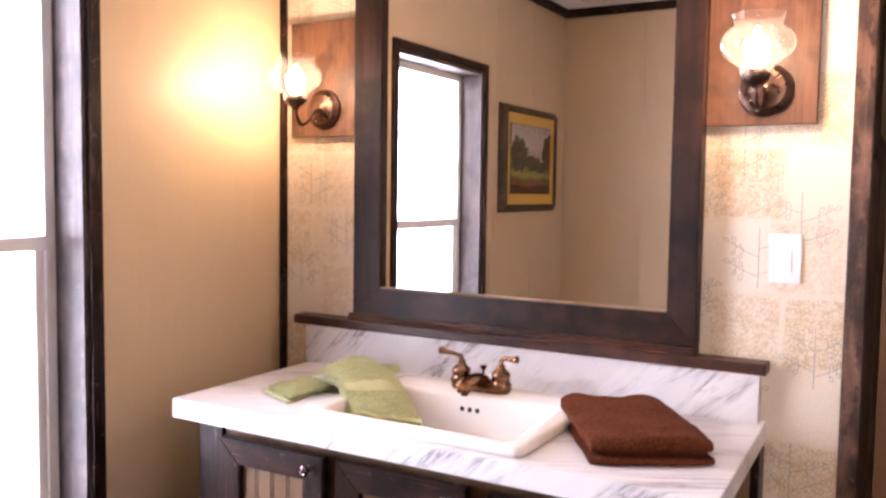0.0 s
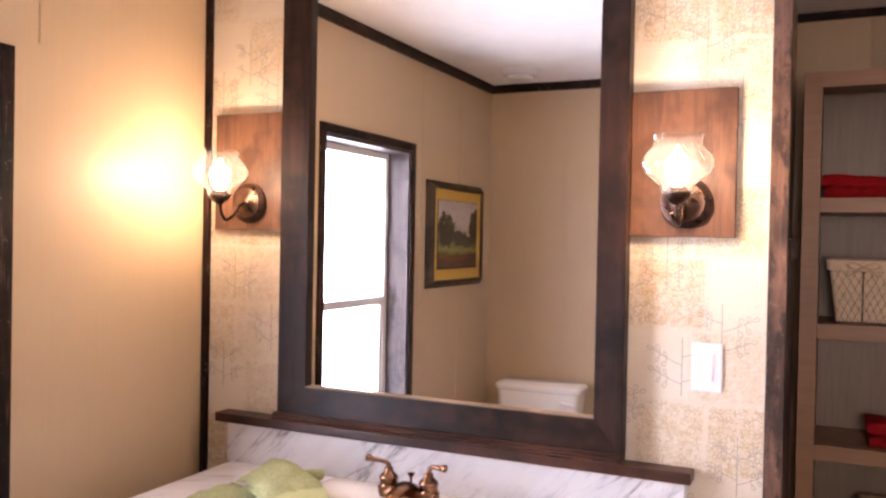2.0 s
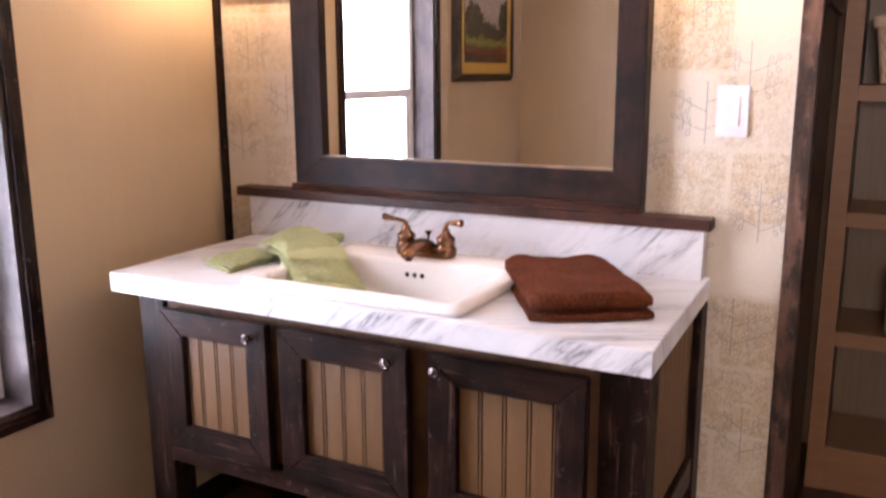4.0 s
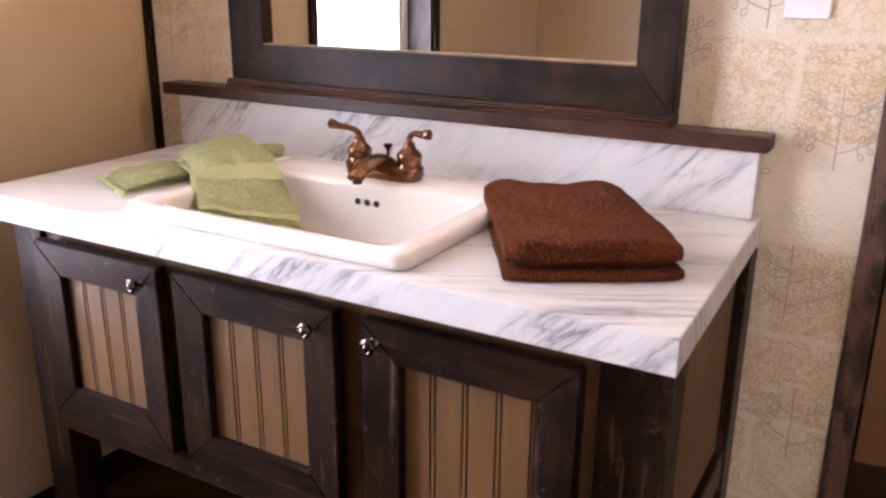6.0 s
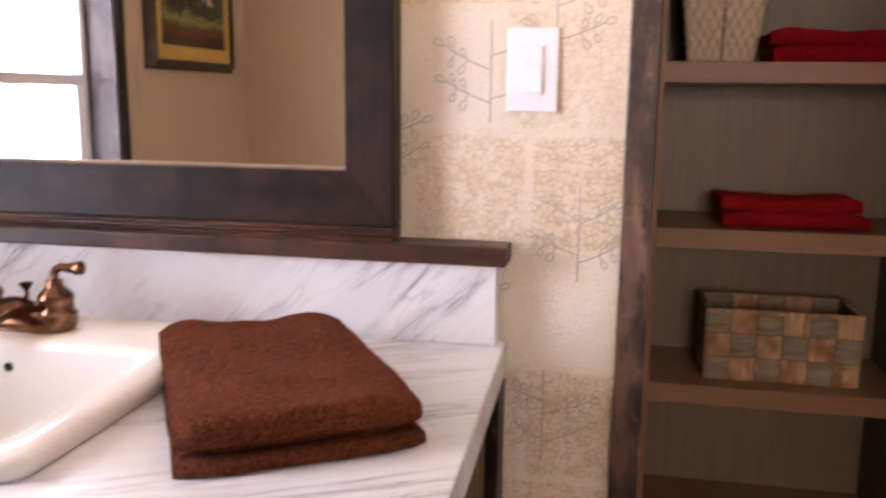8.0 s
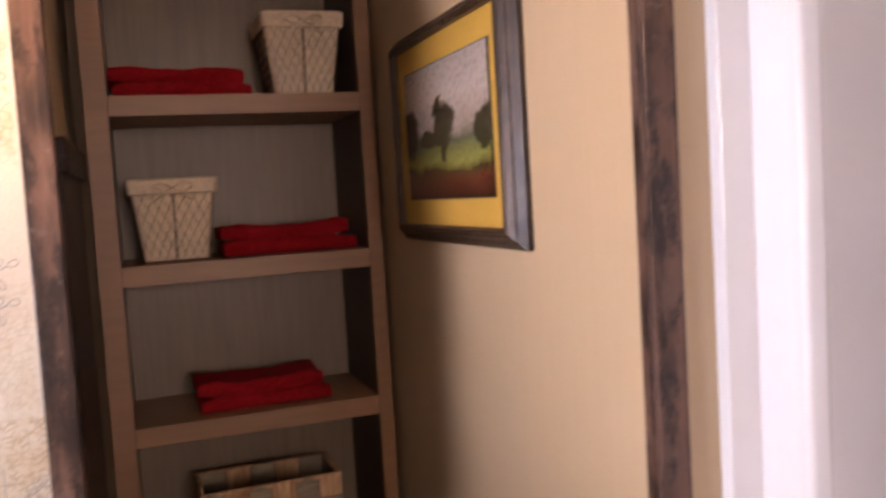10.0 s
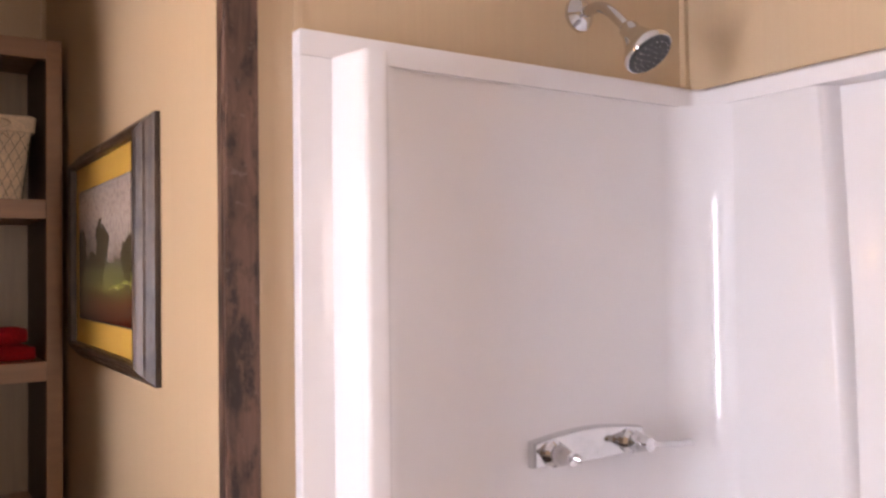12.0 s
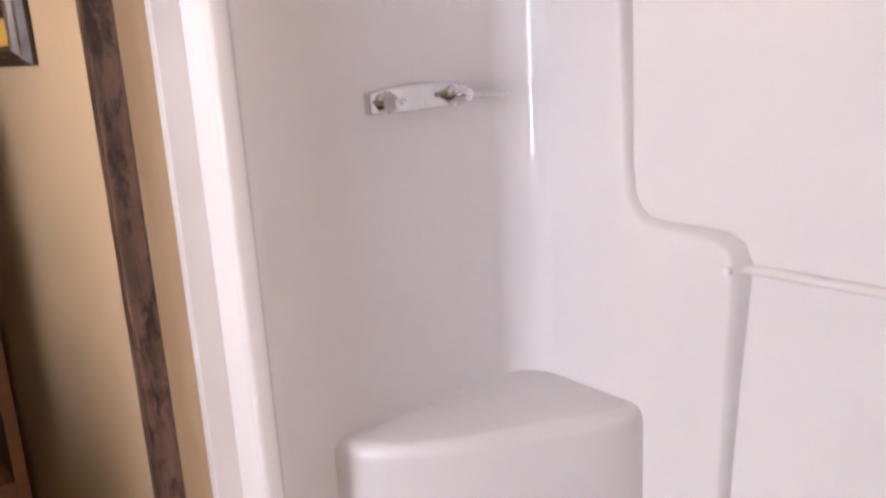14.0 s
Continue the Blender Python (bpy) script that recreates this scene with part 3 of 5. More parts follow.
def branch_print(bm, x, z, size, flip, both=False):
    """A printed stem with rising side shoots of open almond-shaped leaves, just proud of the paper."""
    def stroke(pts, r):
        for (x0, z0), (x1, z1) in zip(pts, pts[1:]):
            d = Vector((x1 - x0, z1 - z0))
            if d.length < 1e-5:
                continue
            nrm = Vector((-d.y, d.x)).normalized() * r
            vs = [bm.verts.new((a, -0.0006, b)) for a, b in ((x0 - nrm.x, z0 - nrm.y), (x1 - nrm.x, z1 - nrm.y), (x1 + nrm.x, z1 + nrm.y), (x0 + nrm.x, z0 + nrm.y))]
            bm.faces.new(vs)

    def leaf(px, pz, ang, ln):
        c, s = math.cos(ang), math.sin(ang)
        ring = []
        for k in range(11):
            a = 2 * math.pi * k / 10
            u, v = ln * (0.5 - 0.5 * math.cos(a)), 0.25 * ln * math.sin(a) * (1.15 - 0.3 * math.cos(a))
            ring.append((px + c * u - s * v, pz + s * u + c * v))
        stroke(ring, 0.0007)
    rng = random.Random(round(x * 1000) * 7 + round(z * 1000))
    sway = rng.uniform(-0.02, 0.02)
    stroke([(x + sway * 1.6 * size * (v * v - 0.2), z + v * size) for v in (-0.5, -0.3, -0.1, 0.1, 0.3, 0.5)], 0.0010)
    shoots = [(-0.30, flip, 0.46), (0.02, flip, 0.48), (0.16, -flip, 0.30), (-0.26, -flip, 0.24)]
    if both:
        shoots = [(-0.30, flip, 0.42), (-0.22, -flip, 0.44), (0.10, flip, 0.34), (0.14, -flip, 0.30)]
    for v0, side, ln in shoots:
        rise = rng.uniform(0.30, 0.55)
        pts = [(x + side * ln * q * size, z + (v0 + rise * ln * q * (0.7 + 0.4 * q)) * size) for q in (0, 0.25, 0.5, 0.75, 1.0)]
        stroke(pts, 0.0008)
        for i in (2, 3):
            px, pz = pts[i]
            for up in (1, -1):
                if ln < 0.30 and i == 2:
                    continue
                a = math.atan2(0.85 * up + rng.uniform(-0.15, 0.15), 0.42)
                st = 0.006 + rng.uniform(0, 0.004)
                dx, dz = side * math.cos(a), math.sin(a)
                stroke([(px, pz), (px + dx * st, pz + dz * st)], 0.0007)
                leaf(px + dx * st, pz + dz * st, math.atan2(dz, dx), rng.uniform(0.0115, 0.0155))
        leaf(pts[-1][0], pts[-1][1], math.atan2(rise, side), 0.0155)


TWIGS = [(-0.023, 1.250, -1, False), (0.066, 1.335, 1, False), (0.106, 1.028, 1, True), (0.063, 0.755, 1, False), (-0.188, 1.155, 1, False), (-0.188, 1.41, 1, False), (-0.063, 0.955, 1, True),
         (-0.062, 1.500, -1, False), (0.10, 0.49, 1, True), (0.07, 0.22, -1, False), (0.075, 1.62, 1, False), (-1.345, 1.42, 1, False), (-1.385, 1.15, 1, True), (-1.21, 1.27, -1, False),
         (-1.30, 2.06, 1, False), (-1.40, 1.97, 1, True), (-1.20, 1.98, -1, False), (0.02, 2.00, 1, False), (0.10, 1.86, -1, True), (-0.08, 2.12, -1, False), (0.12, 2.14, 1, False)]
for tx, tz, fl, two in TWIGS:
    bm = bmesh.new()
    branch_print(bm, tx, tz, 0.140, fl, two)
    ob = finish("branch_print", bm, M_PRINT)
    ob.parent = wall_paper

# dark sheet and cap over the lower part of the nook's side wall
trim("dark_nook_panel", (PAPER_END, 0.30, 0.0), (PAPER_END + 0.022, SHELF_Y - 0.01, 1.50), M_DARKZ, "dark panel on the lower part of the nook's side wall")
trim("nook_panel_cap", (PAPER_END, 0.30, 1.50), (PAPER_END + 0.034, SHELF_Y - 0.01, 1.56), M_DARKY, "dark cap on the nook's side panel")

# ---- window ----
win = thing("window_1", (WX, (WY0 + WY1) / 2, WZ0), "double-hung white vinyl window in a dark wood casing", "window")
tagged(win, kind="structure")
T = 0.035
for lo, hi, mt in (((WX - 0.0, WY0, WZ0 - T), (WX + 0.014, WY0 + T, WZ1 + T), M_DARKZ), ((WX, WY1 - T, WZ0 - T), (WX + 0.014, WY1, WZ1 + T), M_DARKZ),
                   ((WX, WY1, WZ1), (WX + 0.013, WY0, WZ1 + T), M_DARKY), ((WX, WY1, WZ0 - T), (WX + 0.013, WY0, WZ0), M_DARKY)):
    part("casing", boxes((lo, hi), bev=0.002), mt, win, "dark-stained window casing")
J = 0.014
xo = WX - 0.140
for lo, hi in (((xo, WY0 - J, WZ0), (WX + 0.002, WY0, WZ1)), ((xo, WY1, WZ0), (WX + 0.002, WY1 + J, WZ1)),
               ((xo, WY1 + J, WZ1 - J), (WX + 0.002, WY0 - J, WZ1)), ((xo, WY1 + J, WZ0), (WX + 0.002, WY0 - J, WZ0 + J))):
    part("jamb_board", boxes((lo, hi), bev=0.001), M_JAMB, win, "grey-washed wooden jamb")
y0, y1, z0, z1 = WY1 + J, WY0 - J, WZ0 + J, WZ1 - J
xf = WX - 0.152
MEET = 1.255
for lo, hi in (((xf, y0, z0), (xf + 0.05, y0 + 0.03, z1)), ((xf, y1 - 0.03, z0), (xf + 0.05, y1, z1)),
               ((xf, y0 + 0.03, z1 - 0.03), (xf + 0.05, y1 - 0.03, z1)), ((xf, y0 + 0.03, z0), (xf + 0.05, y1 - 0.03, z0 + 0.035))):
    part("window_frame", boxes((lo, hi), bev=0.003), M_WHITE, win, "white vinyl window frame")
part("meeting_rail", boxes(((xf + 0.005, y0 + 0.03, MEET - 0.018), (xf + 0.055, y1 - 0.03, MEET + 0.018)), bev=0.003), M_WHITE, win, "white vinyl meeting rail")
for lo, hi in (((xf + 0.02, y0 + 0.03, z0 + 0.035), (xf + 0.045, y0 + 0.055, MEET - 0.018)), ((xf + 0.02, y1 - 0.055, z0 + 0.035), (xf + 0.045, y1 - 0.03, MEET - 0.018))):
    part("sash_stile", boxes((lo, hi), bev=0.003), M_WHITE, win)
for za, zb in ((z0 + 0.036, MEET - 0.019), (MEET + 0.019, z1 - 0.031)):
    g = part("pane", boxes(((xf + 0.022, y0 + 0.031, za), (xf + 0.026, y1 - 0.031, zb))), M_GLASS, win, "clear window pane")
    g.visible_shadow = False

def mitred(a, b, c, d, inner_y, back_y, front_y):
    """A frame board from its outer edge a-b to its inner edge d-c, thinner inwards."""
    bm = bmesh.new()
    lo = [bm.verts.new((p[0], back_y, p[1])) for p in (a, b, c, d)]
    hi = [bm.verts.new((p[0], y, p[1])) for p, y in ((a, front_y), (b, front_y), (c, inner_y), (d, inner_y))]
    bm.faces.new(lo)
    bm.faces.new(hi[::-1])
    for i in range(4):
        j = (i + 1) % 4
        bm.faces.new((lo[i], hi[i], hi[j], lo[j]))
    bmesh.ops.recalc_face_normals(bm, faces=bm.faces)
    bmesh.ops.bevel(bm, geom=list(bm.edges), offset=0.0018, segments=2, affect="EDGES")
    return bm


# ---- vanity ----
van = thing("vanity_cabinet", (-0.63, -0.29, 0), "rustic dark-stained vanity cabinet with tan beadboard doors", "cabinet")
VX0, VX1, VY, VB, VT = -1.262, 0.010, -0.552, -0.02, 0.818
P = 0.082
for lo, hi in (((VX0, VY, 0), (VX0 + P, VY + 0.07, VT)), ((VX1 - P - 0.012, VY, 0), (VX1, VY + 0.07, VT)),
               ((VX0, VB - 0.07, 0), (VX0 + P, VB, VT)), ((VX1 - P, VB - 0.07, 0), (VX1, VB, VT))):
    part("corner_post", boxes((lo, hi), bev=0.004), M_DARKZ, van, "dark-stained rough corner post")
part("body", boxes(((VX0 + P, VY + 0.012, 0.44), (VX1 - P - 0.012, VY + 0.03, VT)), ((VX0 + P, VY + 0.03, 0.40), (VX1 - P - 0.012, VB - 0.01, 0.44)),
                   ((VX0 + 0.02, VY + 0.07, 0.44), (VX0 + 0.035, VB - 0.07, VT))), M_BODY, van, "brown cabinet carcass")
part("bottom_rail", boxes(((VX0 + P, VY - 0.006, 0.385), (VX1 - P - 0.012, VY + 0.03, 0.436)), bev=0.004), M_DARKX, van, "dark-stained bottom rail")
part("side_rail", boxes(((VX1 - 0.045, VY + 0.07, 0.385), (VX1 - 0.004, VB - 0.07, 0.45)), bev=0.004), M_DARKY, van)
n = 9
sw_ = (VB - 0.07 - VY - 0.07) / n
for i in range(n):
    ya = VY + 0.07 + i * sw_
    part("side_board", boxes(((VX1 - 0.030, ya + 0.0015, 0.45), (VX1 - 0.018, ya + sw_ - 0.0015, VT)), bev=0.002), M_BEAD, van, "tan beadboard side board")


def cabinet_door(x0, x1, z0, z1, hinge_left):
    """A framed door with beadboard, a square rail top and bottom, and a round knob."""
    s, yb, yf = 0.062, VY - 0.002, VY - 0.028
    d = part("cabinet_door", boxes(((x0 + 0.004, yb - 0.003, z0 + 0.004), (x1 - 0.004, yb, z1 - 0.004))), M_BODY, van, "dark-stained framed door, worn at the edges")
    O_ = [(x0, z0), (x1, z0), (x1, z1), (x0, z1)]
    I_ = [(x0 + s, z0 + s), (x1 - s, z0 + s), (x1 - s, z1 - s), (x0 + s, z1 - s)]
    for i in range(4):
        j = (i + 1) % 4
        part("door_rail" if i % 2 == 0 else "door_stile", mitred(O_[i], O_[j], I_[j], I_[i], yf + 0.004, yb - 0.003, yf), M_DARKX if i % 2 == 0 else M_DARKZ, d, "dark-stained mitred board of the door frame")
    xa, xb = x0 + s, x1 - s
    m = 4
    wd = (xb - xa) / m
    for i in range(m):
        part("bead_board", boxes(((xa + i * wd + 0.0012, yb - 0.0085, z0 + s), (xa + (i + 1) * wd - 0.0085, yb - 0.0032, z1 - s)), ((xa + (i + 1) * wd - 0.0068, yb - 0.0080, z0 + s), (xa + (i + 1) * wd - 0.0012, yb - 0.0032, z1 - s)), bev=0.0016), M_BEAD, d, "tan beadboard strip")
    kx = x1 - 0.040 if hinge_left else x0 + 0.024
    kz = z1 - 0.032
    k = lathe([(0.0085, 0), (0.0055, 0.004), (0.005, 0.010), (0.007, 0.013), (0.0115, 0.016), (0.0125, 0.020), (0.0085, 0.0235), (0.006, 0.0225), (0.004, 0.0245), (0.0001, 0.025)], (kx, yf, kz), "y", 20)
    part("knob", k, M_KNOB, d, "round pewter knob", True)


cabinet_door(-1.165, -0.847, 0.437, 0.790, True)
cabinet_door(-0.811, -0.480, 0.437, 0.790, True)
cabinet_door(-0.431, -0.098, 0.437, 0.790, False)

CT = 0.868
ctop = thing("countertop", (-0.63, -0.29, 0.82), "white marble-patterned laminate countertop with grey veins", "countertop")
SX0, SX1, SY0, SY1 = -0.925, -0.360, -0.572, -0.105     # sink's outline
hx0, hx1, hy0, hy1 = SX0 + 0.03, SX1 - 0.03, SY0 + 0.03, SY1 - 0.03
bm = bmesh.new()
zt, zb = CT, CT - 0.048
outer = [(-1.311, -0.592), (0.022, -0.598), (0.008, -0.001), (-1.318, -0.001)]
inner = [(hx0, hy0), (hx1, hy0), (hx1, hy1), (hx0, hy1)]
ot, it = [bm.verts.new((*p, zt)) for p in outer], [bm.verts.new((*p, zt)) for p in inner]
ob_, ib = [bm.verts.new((*p, zb)) for p in outer], [bm.verts.new((*p, zb)) for p in inner]
for i in range(4):
    j = (i + 1) % 4
    bm.faces.new((ot[i], ot[j], it[j], it[i]))
    bm.faces.new((ob_[i], ib[i], ib[j], ob_[j]))
    bm.faces.new((ot[i], ob_[i], ob_[j], ot[j]))
    bm.faces.new((it[i], it[j], ib[j], ib[i]))
bmesh.ops.bevel(bm, geom=[e for e in bm.edges if all(v.co.z > zt - 1e-5 for v in e.verts) and all((v in ot) for v in e.verts)], offset=0.0015, segments=2, affect="EDGES")
part("slab", bm, M_MARBLE, ctop)
part("backsplash", boxes(((-1.330, -0.044, CT + 0.0005), (-0.004, -0.001, 0.985)), bev=0.0015), M_MARBLE, ctop, "marble-patterned laminate backsplash")

ledge = thing("ledge_shelf", (-0.676, -0.03, 0.986), "reddish dark-stained wooden ledge with a ridged moulding", "shelf")
part("ledge_board", boxes(((-1.364, -0.062, 0.986), (0.012, -0.001, 1.013)), bev=0.003), M_LEDGE, ledge)
bm = bmesh.new()
loops = []
for i in range(41):
    x = -1.160 + i * (1.008 / 40)
    wv = 0.0025 * noise.noise((x * 22, 0.3, 0))
    loops.append([(x, -0.001, 1.0135), (x, -0.058 + wv, 1.0135), (x, -0.060 + wv, 1.020), (x, -0.055 - wv, 1.0215), (x, -0.0575 + wv, 1.0235), (x, -0.0575 - wv, 1.0265), (x, -0.0535 + wv, 1.028), (x, -0.054 + wv, 1.0315), (x, -0.052 + wv, 1.033), (x, -0.001, 1.033)])
loft(bm, [[Vector(p) for p in lp] for lp in loops])
bmesh.ops.recalc_face_normals(bm, faces=bm.faces)
part("moulding_strip", bm, M_LEDGE, ledge, "ridged wooden moulding under the mirror frame")

# ---- mirror ----
mir = thing("wall_mirror", (-0.648, -0.02, 1.035), "tall wall mirror in a wide dark brown mitred frame", "mirror")
FX0, FX1, FZ0, FZ1, FW = -1.148, -0.151, 1.0345, 2.31, 0.086
YB, YF = -0.002, -0.051
FL, FR, FB = 0.092, 0.071, 0.078       # widths of the side and bottom boards


O = [(FX0, FZ0), (FX1, FZ0), (FX1, FZ1), (FX0, FZ1)]
I = [(FX0 + FL, FZ0 + FB), (FX1 - FR, FZ0 + FB), (FX1 - FR, FZ1 - FW), (FX0 + FL, FZ1 - FW)]
for i, mt in ((0, M_MIRX), (1, M_MIRZ), (2, M_MIRX), (3, M_MIRZ)):
    j = (i + 1) % 4
    part("frame_board", mitred(O[i], O[j], I[j], I[i], -0.045, YB, YF), mt, mir, "dark brown stained frame board")
part("mirror_glass", boxes(((FX0 + FL - 0.012, -0.028, FZ0 + FB - 0.012), (FX1 - FR + 0.012, -0.024, FZ1 - FW + 0.012))), M_MIRROR, mir, "silvered mirror glass")
# thin pale strip along the lower edge of the glass
part("frame_liner", boxes(((FX0 + FL, -0.046, FZ0 + FB - 0.0005), (FX1 - FR, -0.0285, FZ0 + FB + 0.002))), M_PALESTRIP, mir, "thin pale strip under the glass")

# ---- wall lamps on boards ----
for (sx, sz), (bx0, bx1) in zip(SCONCES, ((-1.410, FX0 - 0.0015), (FX1 + 0.0015, 0.092))):
    solid("lamp_board", boxes(((bx0, -0.020, 1.557), (bx1, -0.0005, 1.903)), bev=0.002), M_BOARD, "reddish-brown stained wooden board behind a wall lamp", "board", "lamp boards")
    lamp = thing("wall_lamp", (sx, -0.02, sz), "lit bronze wall lamp with a clear glass globe shade", "wall lamp", "wall lamps by the mirror")
    part("backplate", lathe([(0.058, 0), (0.060, 0.004), (0.058, 0.010), (0.048, 0.014), (0.044, 0.019), (0.022, 0.022), (0.014, 0.030), (0.0001, 0.031)], (sx, -0.0202, sz), "y", 32),
         M_BLACKBRONZE, lamp, "round dark bronze backplate", True)
    for a in (40, 220):
        part("screw", lathe([(0.0042, 0), (0.0042, 0.002), (0.002, 0.0032), (0.0001, 0.0034)], (sx + 0.040 * math.cos(radians(a)), -0.0385, sz + 0.040 * math.sin(radians(a))), "y", 10), M_BRONZE, lamp, "small round bronze screw", True)
    part("arm", tube(bend([(sx, -0.045, sz), (sx, -0.074, sz - 0.012), (sx, -0.102, sz - 0.042), (sx, -REACH + 0.026, sz - 0.052), (sx, -REACH + 0.006, sz - 0.034), (sx, -REACH, sz - 0.004)]), 0.0052, 10),
         M_BLACKBRONZE, lamp, "curved bronze arm", True)
    part("socket_cup", lathe([(0.006, -0.004), (0.016, 0.002), (0.026, 0.012), (0.030, 0.020), (0.030, 0.026), (0.024, 0.027), (0.018, 0.036), (0.0001, 0.037)], (sx, -REACH, sz - 0.007), "z", 24),
         M_BLACKBRONZE, lamp, "bronze socket cup", True)
    prof = [(0.034, 0.020), (0.0345, 0.034), (0.037, 0.040), (0.052, 0.051), (0.069, 0.066), (0.077, 0.085), (0.074, 0.103), (0.062, 0.118), (0.054, 0.127), (0.053, 0.138), (0.056, 0.150)]
    prof = [(p.x, p.y) for p in bend([(r, h, 0) for r, h in prof], 3)]
    inn = [(r - 0.0022, h) for r, h in prof[::-1]]
    g = part("glass_shade", lathe(prof + inn + prof[:1], (sx, -REACH, sz - 0.007), "z", 48, cap=False), M_SHADE, lamp, "clear rounded glass shade", True)
    g.visible_shadow = False
    b = part("bulb", lathe([(0.011, 0.037), (0.019, 0.046), (0.025, 0.058), (0.026, 0.070), (0.021, 0.086), (0.012, 0.104), (0.005, 0.120), (0.0001, 0.126)], (sx, -REACH, sz - 0.007), "z", 20), M_BULB, lamp, "lit flame-shaped bulb", True)
    b.visible_shadow = False

# ---- light switch ----
sw = thing("light_switch", (0.034, 0, 1.253), "white rocker light switch on a wall plate", "switch")
part("plate", boxes(((-0.0005, -0.0065, 1.196), (0.0695, -0.0005, 1.310)), bev=0.0025), M_SWITCH, sw)
part("rocker_frame", boxes(((0.018, -0.0078, 1.219), (0.051, -0.006, 1.287)), bev=0.001), M_SWITCH, sw)
bm = boxes(((0.0205, -0.0125, 1.2225), (0.0485, -0.008, 1.2835)), bev=0.001)
for v in bm.verts:
    if v.co.y < -0.009:
        v.co.y += 0.0042 * max(0, (v.co.z - 1.2225)) / 0.06
part("rocker", bm, M_SWITCH, sw, "white rocker")

# ---- sink ----
sink = thing("sink", (-0.645, -0.34, CT), "white rectangular drop-in porcelain sink", "sink")
cx, cy = (SX0 + SX1) / 2, (SY0 + SY1) / 2
hx, hy = (SX1 - SX0) / 2, (SY1 - SY0) / 2
bx, by, gx, gy = cx, -0.388, 0.232, 0.146         # bowl's centre and half sizes
bm = bmesh.new()
loops = [round_rect(cx, cy, hx - 0.004, hy - 0.004, 0.022, CT + 0.0005), round_rect(cx, cy, hx, hy, 0.026, CT + 0.006), round_rect(cx, cy, hx, hy, 0.026, CT + 0.016),
         round_rect(cx, cy, hx - 0.003, hy - 0.003, 0.025, CT + 0.022), round_rect(cx, cy, hx - 0.010, hy - 0.010, 0.022, CT + 0.025),
         round_rect(bx, by, gx + 0.012, gy + 0.012, 0.034, CT + 0.0245), round_rect(bx, by, gx + 0.004, gy + 0.004, 0.030, CT + 0.021),
         round_rect(bx, by, gx, gy, 0.030, CT + 0.012), round_rect(bx, by, gx - 0.010, gy - 0.008, 0.034, CT - 0.05), round_rect(bx, by, gx - 0.022, gy - 0.018, 0.044, CT - 0.105),
         round_rect(bx, by, gx - 0.050, gy - 0.040, 0.052, CT - 0.128), round_rect(bx, by, 0.06, 0.05, 0.04, CT - 0.136)]
loft(bm, loops, False, True)
bmesh.ops.recalc_face_normals(bm, faces=bm.faces)
part("basin", bm, M_PORC, sink, "", True)
for k in (-1, 0, 1):
    part("overflow_hole", lathe([(0.0062, 0), (0.0062, 0.0012), (0.0001, 0.0013)], (bx - 0.006 + k * 0.021, by + gy - 0.0035, CT - 0.012), "y", 14), M_DARKHOLE, sink, "dark overflow hole")
part("drain", lathe([(0.030, 0), (0.031, 0.002), (0.024, 0.003), (0.021, 0.001), (0.0001, 0.001)], (bx, by, CT - 0.135), "z", 24), M_BRONZE, sink, "bronze drain ring", True)

# ---- faucet ----
fz, fx, fy = CT + 0.0255, -0.650, -0.185
fau = thing("faucet", (fx, fy, fz), "oil-rubbed bronze two-handle faucet", "faucet")
bm = bmesh.new()
loft(bm, [round_rect(fx, fy, 0.078, 0.027, 0.026, fz + 0.0002), round_rect(fx, fy, 0.080, 0.029, 0.028, fz + 0.005), round_rect(fx, fy, 0.078, 0.027, 0.026, fz + 0.018), round_rect(fx, fy, 0.068, 0.022, 0.020, fz + 0.027)])
bmesh.ops.recalc_face_normals(bm, faces=bm.faces)
part("base_plate", bm, M_BRONZE, fau, "", True)
part("spout", tube(bend([(fx, fy + 0.008, fz + 0.022), (fx, fy - 0.014, fz + 0.033), (fx, fy - 0.044, fz + 0.032), (fx, fy - 0.076, fz + 0.025), (fx, fy - 0.096, fz + 0.014)]),
                   [0.031 - 0.00058 * i for i in range(25)], 20, 0.50), M_BRONZE, fau, "low curved bronze spout", True)
part("aerator", lathe([(0.009, 0.002), (0.0095, 0.008), (0.008, 0.012)], (fx, fy - 0.088, fz + 0.002), "z", 16), M_BLACKBRONZE, fau, "small dark aerator ring", True)
